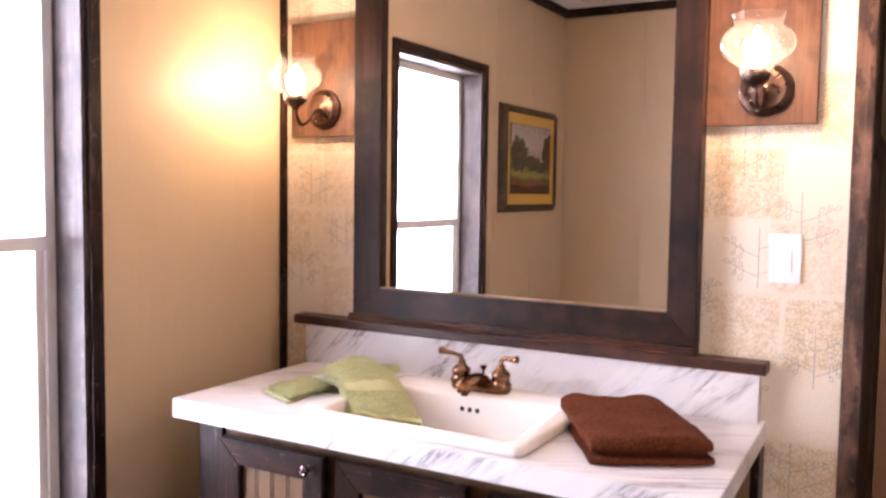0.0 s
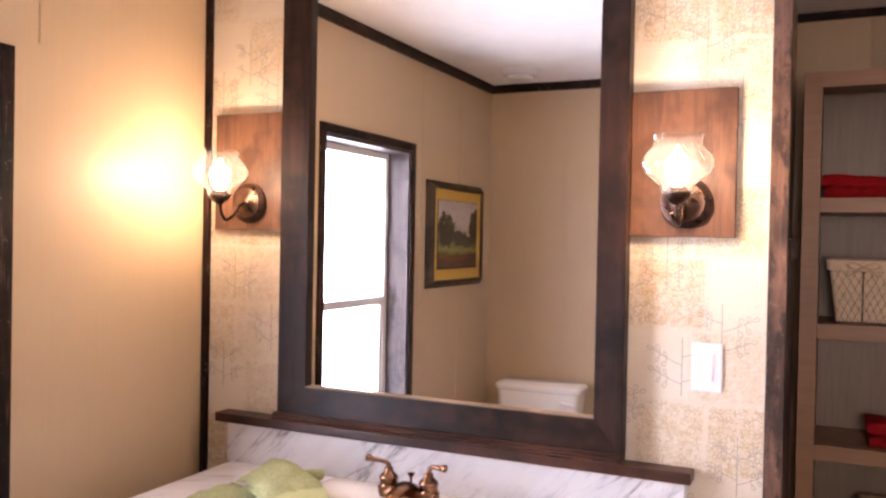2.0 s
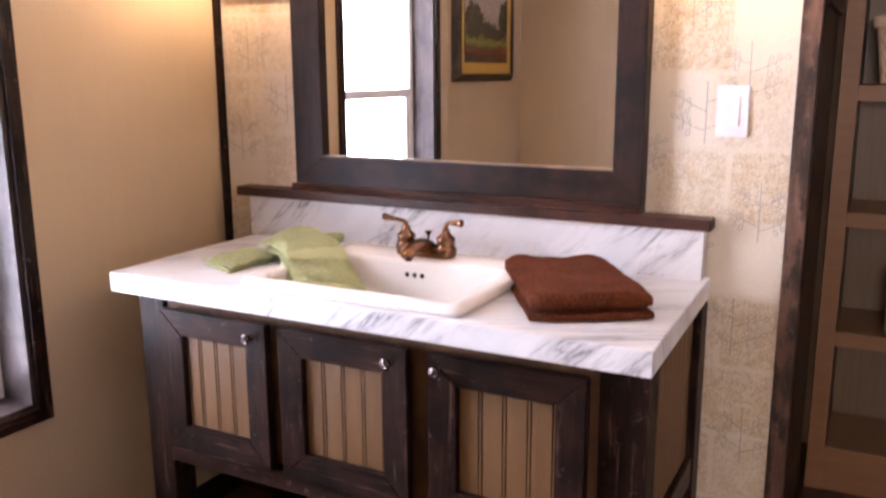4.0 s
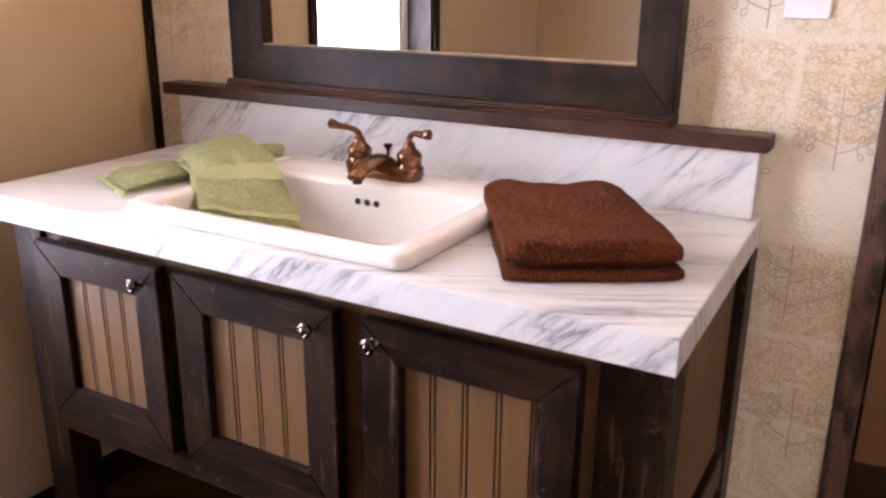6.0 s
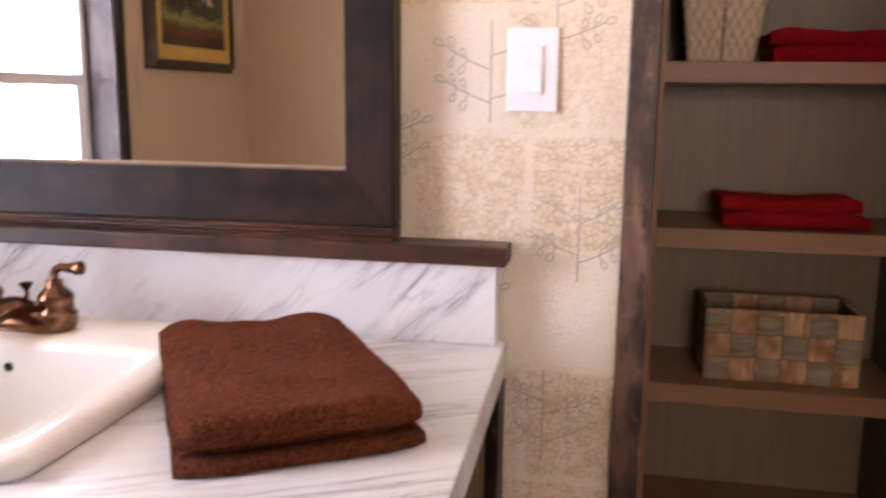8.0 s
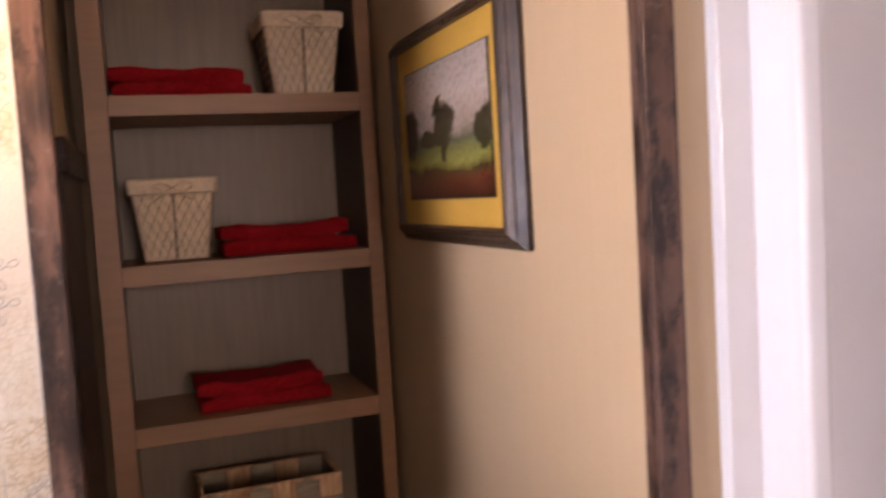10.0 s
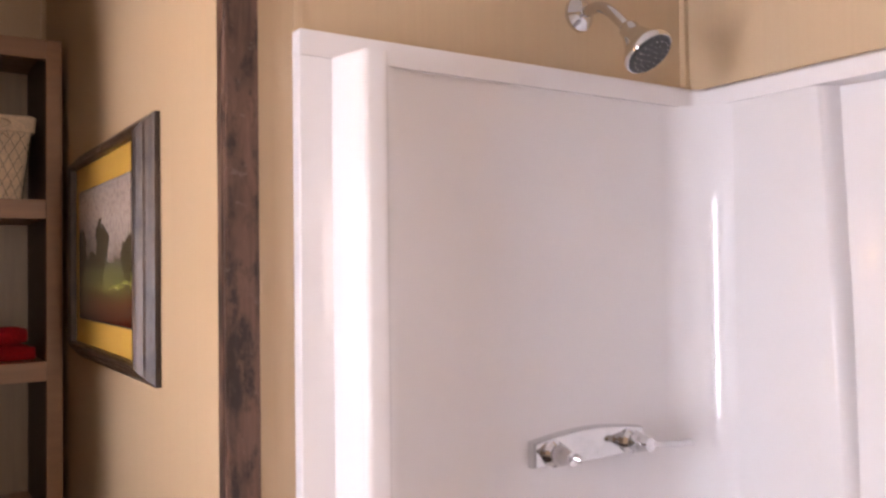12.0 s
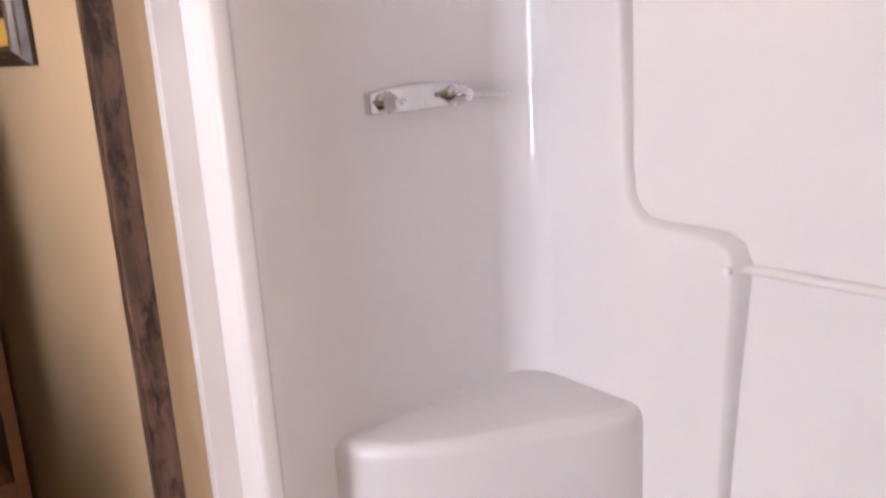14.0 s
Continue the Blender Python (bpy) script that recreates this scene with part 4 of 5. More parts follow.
for s in (-1, 1):
    hx_ = fx + s * 0.056
    h = part("handle", lathe([(0.026, 0.006), (0.0275, 0.018), (0.0275, 0.024), (0.0235, 0.028), (0.0225, 0.040), (0.0245, 0.044), (0.0235, 0.050), (0.016, 0.057), (0.0115, 0.062), (0.0105, 0.070), (0.0001, 0.074)], (hx_, fy, fz), "z", 24), M_BRONZE, fau, "flared bronze handle body", True)
    if s < 0:
        lv = bend([(hx_, fy, fz + 0.062), (hx_ - 0.002, fy - 0.002, fz + 0.080), (hx_ - 0.016, fy - 0.008, fz + 0.087), (hx_ - 0.038, fy - 0.016, fz + 0.091), (hx_ - 0.056, fy - 0.022, fz + 0.096)])
    else:
        lv = bend([(hx_, fy, fz + 0.062), (hx_ + 0.002, fy - 0.002, fz + 0.080), (hx_ + 0.014, fy - 0.006, fz + 0.089), (hx_ + 0.036, fy - 0.011, fz + 0.090), (hx_ + 0.054, fy - 0.014, fz + 0.092)])
    nl = len(lv)
    part("lever", tube(lv, [0.0085 - 0.0030 * math.sin(math.pi * min(1, i / (nl - 4))) + (0.0012 if nl - 6 < i < nl - 1 else 0) - (0.004 if i == nl - 1 else 0) for i in range(nl)], 12), M_BRONZE, h, "slender bronze lever with a knobbed end", True)
part("lift_rod", lathe([(0.003, 0.015), (0.003, 0.048), (0.004, 0.050), (0.0085, 0.056), (0.0095, 0.060), (0.0001, 0.062)], (fx, fy + 0.014, fz), "z", 14), M_BRONZE, fau, "drain lift rod", True)


# ---- towels ----
def folded_towel(name, centre, turn, length, width, thick, folds, material, label, seed, group="", uneven=False):
    """A towel folded over on itself, its rounded folds at one short end; each fold a part, standing on its support."""
    towel = thing(name, centre, label, "towel", group)
    rng = random.Random(seed)
    t = thick / (2 * folds)
    cosr, sinr = math.cos(radians(turn)), math.sin(radians(turn))
    for k in range(folds):
        share = (0.85, 0.55, 1.60) if uneven else (1,) * folds
        tk = t * share[k]
        zlo = 2 * t * sum(share[:k])
        inset = 0.0 if k == 0 else (0.022, 0.003)[k - 1] if uneven else rng.uniform(0.004, 0.014)
        wk, lk = width / 2 - inset * 0.7, length / 2 - inset
        nu, nv = 30, 16
        prof = []                      # one layer's outline seen from the side, fold at the front
        half = tk * 0.97
        for i in range(9):
            a = radians(-90 + 180 * i / 8)
            prof.append((lk + half * math.cos(a) * 0.9 - half, zlo + half + half * math.sin(a)))
        top = [(lk - half - (2 * lk - half) * (i + 1) / nu, zlo + 2 * half) for i in range(nu)]
        bot = [(-lk + (2 * lk - half) * i / nu, zlo + 0.0004) for i in range(nu)]
        ring = prof + top + bot
        rows = []
        for j in range(nv + 1):
            q = -1 + 2 * j / nv
            sq = 1 - 0.06 * abs(q) ** 6
            row = []
            for (u, z) in ring:
                edge = (1 - 0.25 * abs(q) ** 6) * (1 + 0.22 * math.exp(-((lk - u) / 0.045) ** 2) - 0.10 * math.exp(-((u + 0.2 * lk) / 0.10) ** 2))
                zz = zlo + (z - zlo) * edge
                p = Vector((u * 40, q * 7, k * 3.1 + seed))
                slide = 0.0 if uneven else -0.012 * k
                sag = 0.0 if uneven else (0.012 * (q * q - 0.40)) * k
                lift = (sag if z > zlo + half else sag * 0.8) + (0.0030 if uneven else 0.0060) * noise.noise(Vector((u * 9, q * 2.2, seed + k))) * (1 if z > zlo + half else 0.15) * (k + 1)
                row.append((u * sq + 0.0018 * noise.noise(p), slide + q * wk + 0.0025 * noise.noise(Vector((u * 15, q * 3, k + seed * 2))), max(zz + lift + 0.0012 * noise.noise(p * 1.7), 0.0003)))
            rows.append(row)
        loops = [[Vector((centre[0] + u * cosr - v * sinr, centre[1] + u * sinr + v * cosr, centre[2] + z)) for u, v, z in row] for row in rows]
        bm = bmesh.new()
        loft(bm, loops)
        bmesh.ops.recalc_face_normals(bm, faces=bm.faces)
        part("fold", bm, material, towel, "", True)
    return towel


folded_towel("bath_towel", (-0.221, -0.314, CT + 0.0003), -58, 0.376, 0.244, 0.052, 3, M_BROWNTOWEL, "folded brown terry bath towel on the countertop", 3, uneven=True)


def draped(name, path, w0, w1, side0, side1, thick, material, label, seed, parent=None, span=(0, 1)):
    """A soft strip of towelling laid along a path."""
    bm = bmesh.new()
    pts = bend(path, 9)
    total = len(pts)
    pts = list(enumerate(pts))[round(span[0] * (total - 1)):round(span[1] * (total - 1)) + 1]
    n, m = len(pts), 20
    tops, bots = [], []
    for i, p in pts:
        f = i / (total - 1)
        sd = (Vector(side0) * (1 - f) + Vector(side1) * f).normalized()
        wd = w0 * (1 - f) + w1 * f
        rt, rb = [], []
        for j in range(m + 1):
            q = -1 + 2 * j / m
            puff = (1 - abs(q) ** 5) * (1 - abs(2 * f - 1) ** 9)
            dz = 0.006 * noise.noise(Vector((f * 5, q * 2.2, seed))) + 0.002 * noise.noise(Vector((f * 22, q * 9, seed)))
            base = p + sd * (q * wd / 2) + Vector((0.004 * noise.noise(Vector((f * 6, q * 3, seed + 7))), 0.004 * noise.noise(Vector((f * 6, q * 3, seed + 9))), dz))
            rt.append(bm.verts.new(base + Vector((0, 0, thick * (0.35 + 0.65 * puff)))))
            rb.append(bm.verts.new(base))
        tops.append(rt)
        bots.append(rb)
    for i in range(n - 1):
        for j in range(m):
            bm.faces.new((tops[i][j], tops[i + 1][j], tops[i + 1][j + 1], tops[i][j + 1]))
            bm.faces.new((bots[i][j], bots[i][j + 1], bots[i + 1][j + 1], bots[i + 1][j]))
        bm.faces.new((tops[i][0], bots[i][0], bots[i + 1][0], tops[i + 1][0]))
        bm.faces.new((tops[i][m], tops[i + 1][m], bots[i + 1][m], bots[i][m]))
    for i in (0, n - 1):
        for j in range(m):
            bm.faces.new((tops[i][j], tops[i][j + 1], bots[i][j + 1], bots[i][j]))
    bmesh.ops.recalc_face_normals(bm, faces=bm.faces)
    if parent:
        return part(name, bm, material, parent, label, True)
    return solid(name, bm, material, label, "towel", smooth=True)


gt = thing("hand_towel", (-0.95, -0.30, CT), "pale green hand towel draped over the sink's edge", "towel")
PATH_A = [(-1.113, -0.193, CT + 0.034), (-1.04, -0.235, CT + 0.050), (-0.968, -0.278, CT + 0.052), (-0.905, -0.316, CT + 0.043), (-0.852, -0.358, CT + 0.022), (-0.805, -0.396, CT - 0.002), (-0.770, -0.426, CT - 0.024)]
SIDE_A, SIDE_B = (0.06, 0.985, 0.16), (0.62, 0.75, -0.22)
draped("upper_fold", PATH_A, 0.156, 0.176, SIDE_A, SIDE_B, 0.014, M_GREENTOWEL, "", 5, parent=gt)
draped("lower_fold", [(-1.07, -0.215, CT + 0.004), (-1.01, -0.250, CT + 0.027), (-0.92, -0.310, CT + 0.028), (-0.850, -0.372, CT + 0.014), (-0.815, -0.402, CT - 0.012)],
       0.16, 0.17, (0.20, 0.97, 0), (0.66, 0.75, -0.1), 0.016, M_GREENTOWEL, "", 6, parent=gt)
draped("woven_band", [tuple(Vector(p) + Vector((0, 0, 0.0135))) for p in PATH_A], 0.152, 0.172, SIDE_A, SIDE_B, 0.0014, M_GREENBAND, "smooth paler woven band", 5, parent=gt, span=(0.58, 0.68))
draped("end_hem", [tuple(Vector(p) + Vector((0, 0, 0.0125))) for p in PATH_A], 0.152, 0.176, SIDE_A, SIDE_B, 0.0022, M_GREENBAND, "narrow sewn hem", 5, parent=gt, span=(0.955, 1.0))
part("rolled_corner", tube(bend([(-0.985, -0.215, CT + 0.040), (-0.950, -0.190, CT + 0.044), (-0.918, -0.172, CT + 0.045), (-0.908, -0.168, CT + 0.044)], 4), [0.010, 0.013, 0.014, 0.0145, 0.015, 0.015, 0.015, 0.0148, 0.0145, 0.0135, 0.012, 0.009, 0.004], 12), M_GREENTOWEL, gt, "rolled corner of the towel", True)
cloth_thing = thing("wash_cloth", (-1.09, -0.37, CT), "pale green folded washcloth lying flat on the countertop", "washcloth")
for nm, lift, seed, cut in (("lower_layer", 0.002, 8, 0.0), ("upper_layer", 0.0105, 12, 0.010)):
    draped(nm, [(-1.098 + cut * 0.2, -0.446 + cut, CT + lift), (-1.096, -0.39, CT + lift + 0.001), (-1.090, -0.33, CT + lift + 0.001), (-1.082, -0.265, CT + lift)],
           0.150, 0.135, (0.90, -0.43, 0), (0.96, -0.26, 0), 0.009, M_GREENTOWEL, "", seed, parent=cloth_thing)
bm = bmesh.new()
for k in range(11):
    f = k / 10
    px, py = -1.166 + 0.136 * f, -0.414 - 0.064 * f
    tube(bend([(px - 0.006, py + 0.003, CT + 0.007), (px - 0.001, py - 0.006, CT + 0.005 + 0.003 * (k % 2)), (px + 0.007, py - 0.004, CT + 0.007)], 3), 0.0036, 6, bm=bm)
part("scalloped_edge", bm, M_GREENBAND, cloth_thing, "crinkled sewn edge", True)

# ---- shelf unit in the nook ----
unit = thing("shelf_unit", (0.547, 0.99, 0), "tall taupe open shelf unit built into the nook", "shelf unit")
UX0, UX1, UO0, UO1, UT, UF = 0.205, 0.884, 0.257, 0.848, 2.085, SHELF_Y
UB = 1.165
SHELVES = (1.693, 1.299, 0.918, 0.537, 0.150)
ST = 0.047
part("stile", boxes(((UX0, UF, 0), (UO0, UF + 0.02, UT)), bev=0.001), M_TAUPE, unit)
part("stile", boxes(((UO1, UF, 0), (UX1, UF + 0.02, UT)), bev=0.001), M_TAUPE, unit)
part("top_rail", boxes(((UO0, UF, UT - 0.048), (UO1, UF + 0.02, UT)), bev=0.001), M_TAUPE, unit)
part("top_board", boxes(((UX0, UF + 0.02, UT - 0.02), (UX1, UB, UT - 0.002))), M_TAUPE, unit)
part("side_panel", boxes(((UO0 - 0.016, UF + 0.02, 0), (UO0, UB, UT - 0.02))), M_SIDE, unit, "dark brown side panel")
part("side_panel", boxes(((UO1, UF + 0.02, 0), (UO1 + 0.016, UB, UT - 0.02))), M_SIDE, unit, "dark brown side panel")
part("back_panel", boxes(((UO0, UB - 0.006, 0.01), (UO1, UB, UT - 0.02))), M_TAUPEBACK, unit, "grey-brown wood-grained back panel")
for z in SHELVES:
    part("shelf", boxes(((UO0 + 0.0005, UF + 0.001, z - ST), (UO1 - 0.0005, UB - 0.006, z)), bev=0.001), M_TAUPE, unit)
part("plinth", boxes(((UO0, UF + 0.008, 0.0), (UO1, UF + 0.02, SHELVES[-1] - ST))), M_TAUPE, unit)


def wire_basket(at, w0, w1, d0, d1, h, turn=0):
    """A tapered linen-lined basket in a chicken-wire cage, its liner folded over the rim with a bow."""
    b = thing("wire_basket", at, "cream linen-lined wire basket with a folded rim", "basket", "wire baskets on the shelves")
    X, Y, Z = at

    def ringp(f, grow=0.0, n=4):
        hw, hd = (w0 + (w1 - w0) * f) / 2 + grow, (d0 + (d1 - d0) * f) / 2 + grow
        return round_rect(X, Y, hw, hd, 0.018, Z + f * h, n)
    bm = bmesh.new()
    loft(bm, [ringp(0.02), ringp(0.3), ringp(0.6), ringp(0.97), [p - Vector((0, 0, 0)) for p in ringp(0.97, -0.006)], ringp(0.3, -0.006)], True, True)
    bmesh.ops.recalc_face_normals(bm, faces=bm.faces)
    part("liner", bm, M_LINEN, b, "", True)
    bm = bmesh.new()
    lp = []
    for f, g in ((1.0, -0.005), (1.02, 0.002), (1.0, 0.008), (0.9, 0.0085), (0.84, 0.009), (0.83, 0.004)):
        r = ringp(f, g)
        lp.append([p + Vector((0, 0, 0.003 * noise.noise(p * 40))) for p in r])
    loft(bm, lp, False, False)
    bmesh.ops.recalc_face_normals(bm, faces=bm.faces)
    part("folded_rim", bm, M_LINEN, b, "cream linen cuff folded over the rim", True)
    bm = bmesh.new()
    for s in range(4):
        for i in range(-5, 13):
            for dirn in (1, -1):
                pts = []
                for k in range(7):
                    f = k / 6 * 0.84
                    u = (i + 0.5) / 8 + dirn * f * 0.5 * (h / ((w0 + w1) / 2))
                    if 0 <= u <= 1:
                        hw, hd = (w0 + (w1 - w0) * f) / 2 + 0.0018, (d0 + (d1 - d0) * f) / 2 + 0.0018
                        a = -1 + 2 * u
                        q = [(a * hw, -hd), (hw, a * hd), (a * hw, hd), (-hw, a * hd)][s]
                        pts.append((X + q[0], Y + q[1], Z + f * h))
                if len(pts) > 1:
                    tube(pts, 0.0007, 3, bm=bm)
    part("wire_mesh", bm, M_WIRE, b, "dark chicken-wire mesh")
    bm = bmesh.new()
    for f in (0.0, 0.84):
        tube(ringp(f, 0.0025) + ringp(f, 0.0025)[:1], 0.0022, 6, bm=bm)
    hd0, hd1 = d0 / 2 + 0.003, (d0 + (d1 - d0) * 0.84) / 2 + 0.003
    tube([(X, Y - hd0, Z + 0.003), (X, Y - hd1, Z + 0.84 * h)], 0.002, 6, bm=bm)
    part("wire_rim", bm, M_WIRE, b, "heavier wire rim and upright")
    bm = bmesh.new()
    yb = Y - d1 / 2 - 0.012
    for s in (-1, 1):
        tube(bend([(X, yb, Z + 0.90 * h), (X + s * 0.026, yb - 0.006, Z + 0.97 * h), (X + s * 0.046, yb - 0.003, Z + 0.92 * h), (X + s * 0.024, yb - 0.005, Z + 0.865 * h), (X, yb, Z + 0.90 * h)], 5), 0.0045, 6, 0.5, bm=bm)
        tube(bend([(X, yb, Z + 0.90 * h), (X + s * 0.02, yb - 0.005, Z + 0.84 * h), (X + s * 0.044, yb - 0.003, Z + 0.74 * h)], 5), 0.0045, 6, 0.5, bm=bm)
    part("bow", bm, M_LINEN, b, "small linen bow", True)
    return b


wire_basket((0.385, 0.985, 1.2993), 0.150, 0.200, 0.150, 0.195, 0.198)
wire_basket((0.728, 0.985, 1.6933), 0.150, 0.200, 0.150, 0.195, 0.205)
folded_towel("hand_towel", (0.665, 0.985, 1.2993), -90, 0.20, 0.335, 0.075, 2, M_REDTOWEL, "folded red terry towels on a shelf", 11, "folded red towels")
folded_towel("hand_towel", (0.575, 0.985, 0.9183), -90, 0.22, 0.325, 0.068, 2, M_REDTOWEL, "folded red terry towel on a shelf", 12, "folded red towels")
folded_towel("hand_towel", (0.430, 0.985, 1.6933), -90, 0.20, 0.325, 0.072, 2, M_REDTOWEL, "folded red terry towels on a shelf", 13, "folded red towels")


def woven_basket(at, w, d, h):
    """An open rectangular basket of wide woven strips, tan and grey by turns."""
    b = thing("woven_basket", at, "rectangular basket woven of wide tan and grey strips", "basket")
    X, Y, Z = at
    t = 0.006
    # dark core puts the shade between the strips into its colour
    part("core", boxes(((X - w / 2 + t, Y - d / 2 + t, Z + 0.0005), (X + w / 2 - t, Y + d / 2 - t, Z + t)), ((X - w / 2 + t, Y - d / 2 + t, Z + t), (X + w / 2 - t, Y - d / 2 + 2 * t, Z + h - 0.004)),
                       ((X - w / 2 + t, Y + d / 2 - 2 * t, Z + t), (X + w / 2 - t, Y + d / 2 - t, Z + h - 0.004)), ((X - w / 2 + t, Y - d / 2 + 2 * t, Z + t), (X - w / 2 + 2 * t, Y + d / 2 - 2 * t, Z + h - 0.004)),
                       ((X + w / 2 - 2 * t, Y - d / 2 + 2 * t, Z + t), (X + w / 2 - t, Y + d / 2 - 2 * t, Z + h - 0.004))), M_BODY, b, "inner wall, dark brown for the shaded gaps")

    def cell(c, u, half_u, half_v, out):
        bm = bmesh.new()
        n = 5
        g = []
        for i in range(n + 1):
            row = []
            for j in range(n + 1):
                a, e = -1 + 2 * i / n, -1 + 2 * j / n
                dome = (1 - a ** 4) * (1 - 0.3 * e ** 2) * 0.007
                row.append(bm.verts.new(Vector(c) + Vector(u) * (a * half_u) + Vector((0, 0, e * half_v)) + Vector(out) * dome))
            g.append(row)
        for i in range(n):
            for j in range(n):
                bm.faces.new((g[i][j], g[i + 1][j], g[i + 1][j + 1], g[i][j + 1]))
        return bm
    rows = 3
    hv = h / rows / 2
    for (u, out, ln, org) in (((1, 0, 0), (0, -1, 0), w, (X, Y - d / 2 + t - 0.001, Z)), ((0, 1, 0), (1, 0, 0), d, (X + w / 2 - t + 0.001, Y, Z)),
                              ((0, 1, 0), (-1, 0, 0), d, (X - w / 2 + t - 0.001, Y, Z)), ((1, 0, 0), (0, -1, 0), w - 0.03, (X, Y + d / 2 - 2 * t - 0.001, Z))):
        cols = max(3, round(ln / 0.060))
        hu = ln / cols / 2
        for i in range(cols):
            for j in range(rows):
                c = Vector(org) + Vector(u) * (-ln / 2 + hu * (2 * i + 1)) + Vector((0, 0, hv * (2 * j + 1)))
                part("woven_strip", cell(c, u, hu * 0.975, hv * 0.975, out), M_WEAVETAN if (i + j) % 2 else M_WEAVEGREY, b, "", True)
    bm = bmesh.new()
    for lo, hi in (((X - w / 2, Y - d / 2, Z + h - 0.010), (X + w / 2, Y - d / 2 + 0.012, Z + h)), ((X - w / 2, Y + d / 2 - 0.012, Z + h - 0.010), (X + w / 2, Y + d / 2, Z + h)),
                   ((X - w / 2, Y - d / 2 + 0.012, Z + h - 0.010), (X - w / 2 + 0.012, Y + d / 2 - 0.012, Z + h)), ((X + w / 2 - 0.012, Y - d / 2 + 0.012, Z + h - 0.010), (X + w / 2, Y + d / 2 - 0.012, Z + h))):
        box(bm, lo, hi, 0.003)
    part("rim", bm, M_WEAVETAN, b, "tan woven rim")


woven_basket((0.570, 0.990, 0.5373), 0.360, 0.195, 0.178)


# ---- pictures ----
def picture(name, x, out, y0, y1, z0, z1, art, label):
    """A framed landscape with a gold mat, flat on a wall that faces along x."""
    p = thing(name, (x, (y0 + y1) / 2, z0), label, "picture", "framed landscapes")
    F = 0.037

    def X(v):
        return x + out * v
    prof = ((0, 0.0), (0, 0.009), (0.003, 0.012), (0.012, 0.0215), (0.0135, 0.0200), (0.0155, 0.0245), (0.0235, 0.0335), (0.0255, 0.0320), (0.0285, 0.037), (0.033, 0.038), (F, 0.033), (F, 0.0))
    cs = [(y0, z0, 1, 1), (y1, z0, -1, 1), (y1, z1, -1, -1), (y0, z1, 1, -1)]
    for i in range(4):
        a, b = cs[i], cs[(i + 1) % 4]
        bm = bmesh.new()
        loft(bm, [[Vector((X(h + 0.001), c[0] + c[2] * q, c[1] + c[3] * q)) for q, h in prof] for c in (a, b)])
        bmesh.ops.recalc_face_normals(bm, faces=bm.faces)
        part("frame_rail", bm, M_PICFRAME if i % 2 == 0 else M_PICFRAMEZ_LIT, p, "moulded brown wooden frame rail")

    def sheet(m, h):
        bm = bmesh.new()
        lo, hi = sorted((X(h), X(h + 0.002)))
        return box(bm, (lo, y0 + m, z0 + m), (hi, y1 - m, z1 - m))
    part("mat_board", sheet(F - 0.004, 0.020), M_GOLDMAT, p, "golden yellow mat")
    part("inner_line", sheet(F + 0.052, 0.0225), M_DARKHOLE, p, "thin dark line round the print")
    part("print", sheet(F + 0.0555, 0.025), art, p, "landscape print with trees and a meadow")
    return p


picture("framed_picture", RIGHT, -1, -0.016, 0.630, 1.327, 1.777, M_PAINTING, "framed landscape print with a gold mat on the partition")
picture("framed_picture", WX, 1, -2.27, -1.60, 1.30, 1.822, M_PAINTING2, "framed landscape print with a gold mat beside the window")

# ---- shower ----
shw = thing("shower_enclosure", (1.37, -1.13, 0), "glossy white one-piece fibreglass shower enclosure with a corner seat", "shower")
YS, ZT = -0.376, 1.837                    # face of the fittings wall; top edge
XF = 0.984                                # front edge


def arc(cx_, cy_, r, a0, a1, n=8):
    return [(cx_ + r * math.cos(radians(a0 + (a1 - a0) * k / n)), cy_ + r * math.sin(radians(a0 + (a1 - a0) * k / n))) for k in range(n + 1)]


R = 0.085
post = [(1.030, YS + 0.004), (1.033, YS - 0.010)] + [(1.033 + 0.010 * k / 4, YS - 0.010 - 0.050 * k / 4) for k in range(1, 5)] + arc(1.0522, YS - 0.0625, 0.0095, 165, 270, 8) + [(1.068, YS - 0.0725)] + arc(1.070, YS - 0.0605, 0.012, 270, 345, 6) + [(1.090, YS - 0.038), (1.105, YS - 0.016), (1.116, YS - 0.004), (1.134, YS + 0.003)]
BOW0, BOW1 = -0.68, SH_END + R


def bowed(y):
    """How far the long wall curves back from flat between the raised step and the far end."""
    q = (y - BOW0) / (BOW1 - BOW0)
    return 0.046 * 4 * q * (1 - q) if 0 < q < 1 else 0.0


def draft(z):
    """The long wall leans outwards by two degrees."""
    return 0.036 * (z - 0.95)


long_wall = [(XB + 0.018 + bowed(y), y) for y in (BOW0 + (BOW1 - BOW0) * k / 24 for k in range(25))]
inner = ([(XF + 0.004, YS + 0.005), (1.022, YS + 0.005)] + post + [(XF + 0.30, YS + 0.004)]
         + arc(XB - R, YS + 0.004 - R, R, 90, 0, 10) + [(XB + 0.0008, YS - R - 0.012), (XB + 0.018, YS - R - 0.04)] + long_wall + arc(XB + 0.018 - R, SH_END + R, R, 0, -90, 10)[1:] + [(XF + 0.15, SH_END), (XF + 0.118, SH_END + 0.03), (XF + 0.07, SH_END + 0.03), (XF + 0.058, SH_END), (XF, SH_END)])
bm = bmesh.new()


def wall_strip(profile, zs):
    rows = [[bm.verts.new((x + (draft(z) if BOW1 - 0.001 < y < BOW0 + 0.001 and x > XB else 0), y, z)) for x, y in profile] for z in zs]
    for a, b in zip(rows, rows[1:]):
        for i in range(len(profile) - 1):
            bm.faces.new((a[i], a[i + 1], b[i + 1], b[i]))
    return rows


ZR = ZT - 0.035
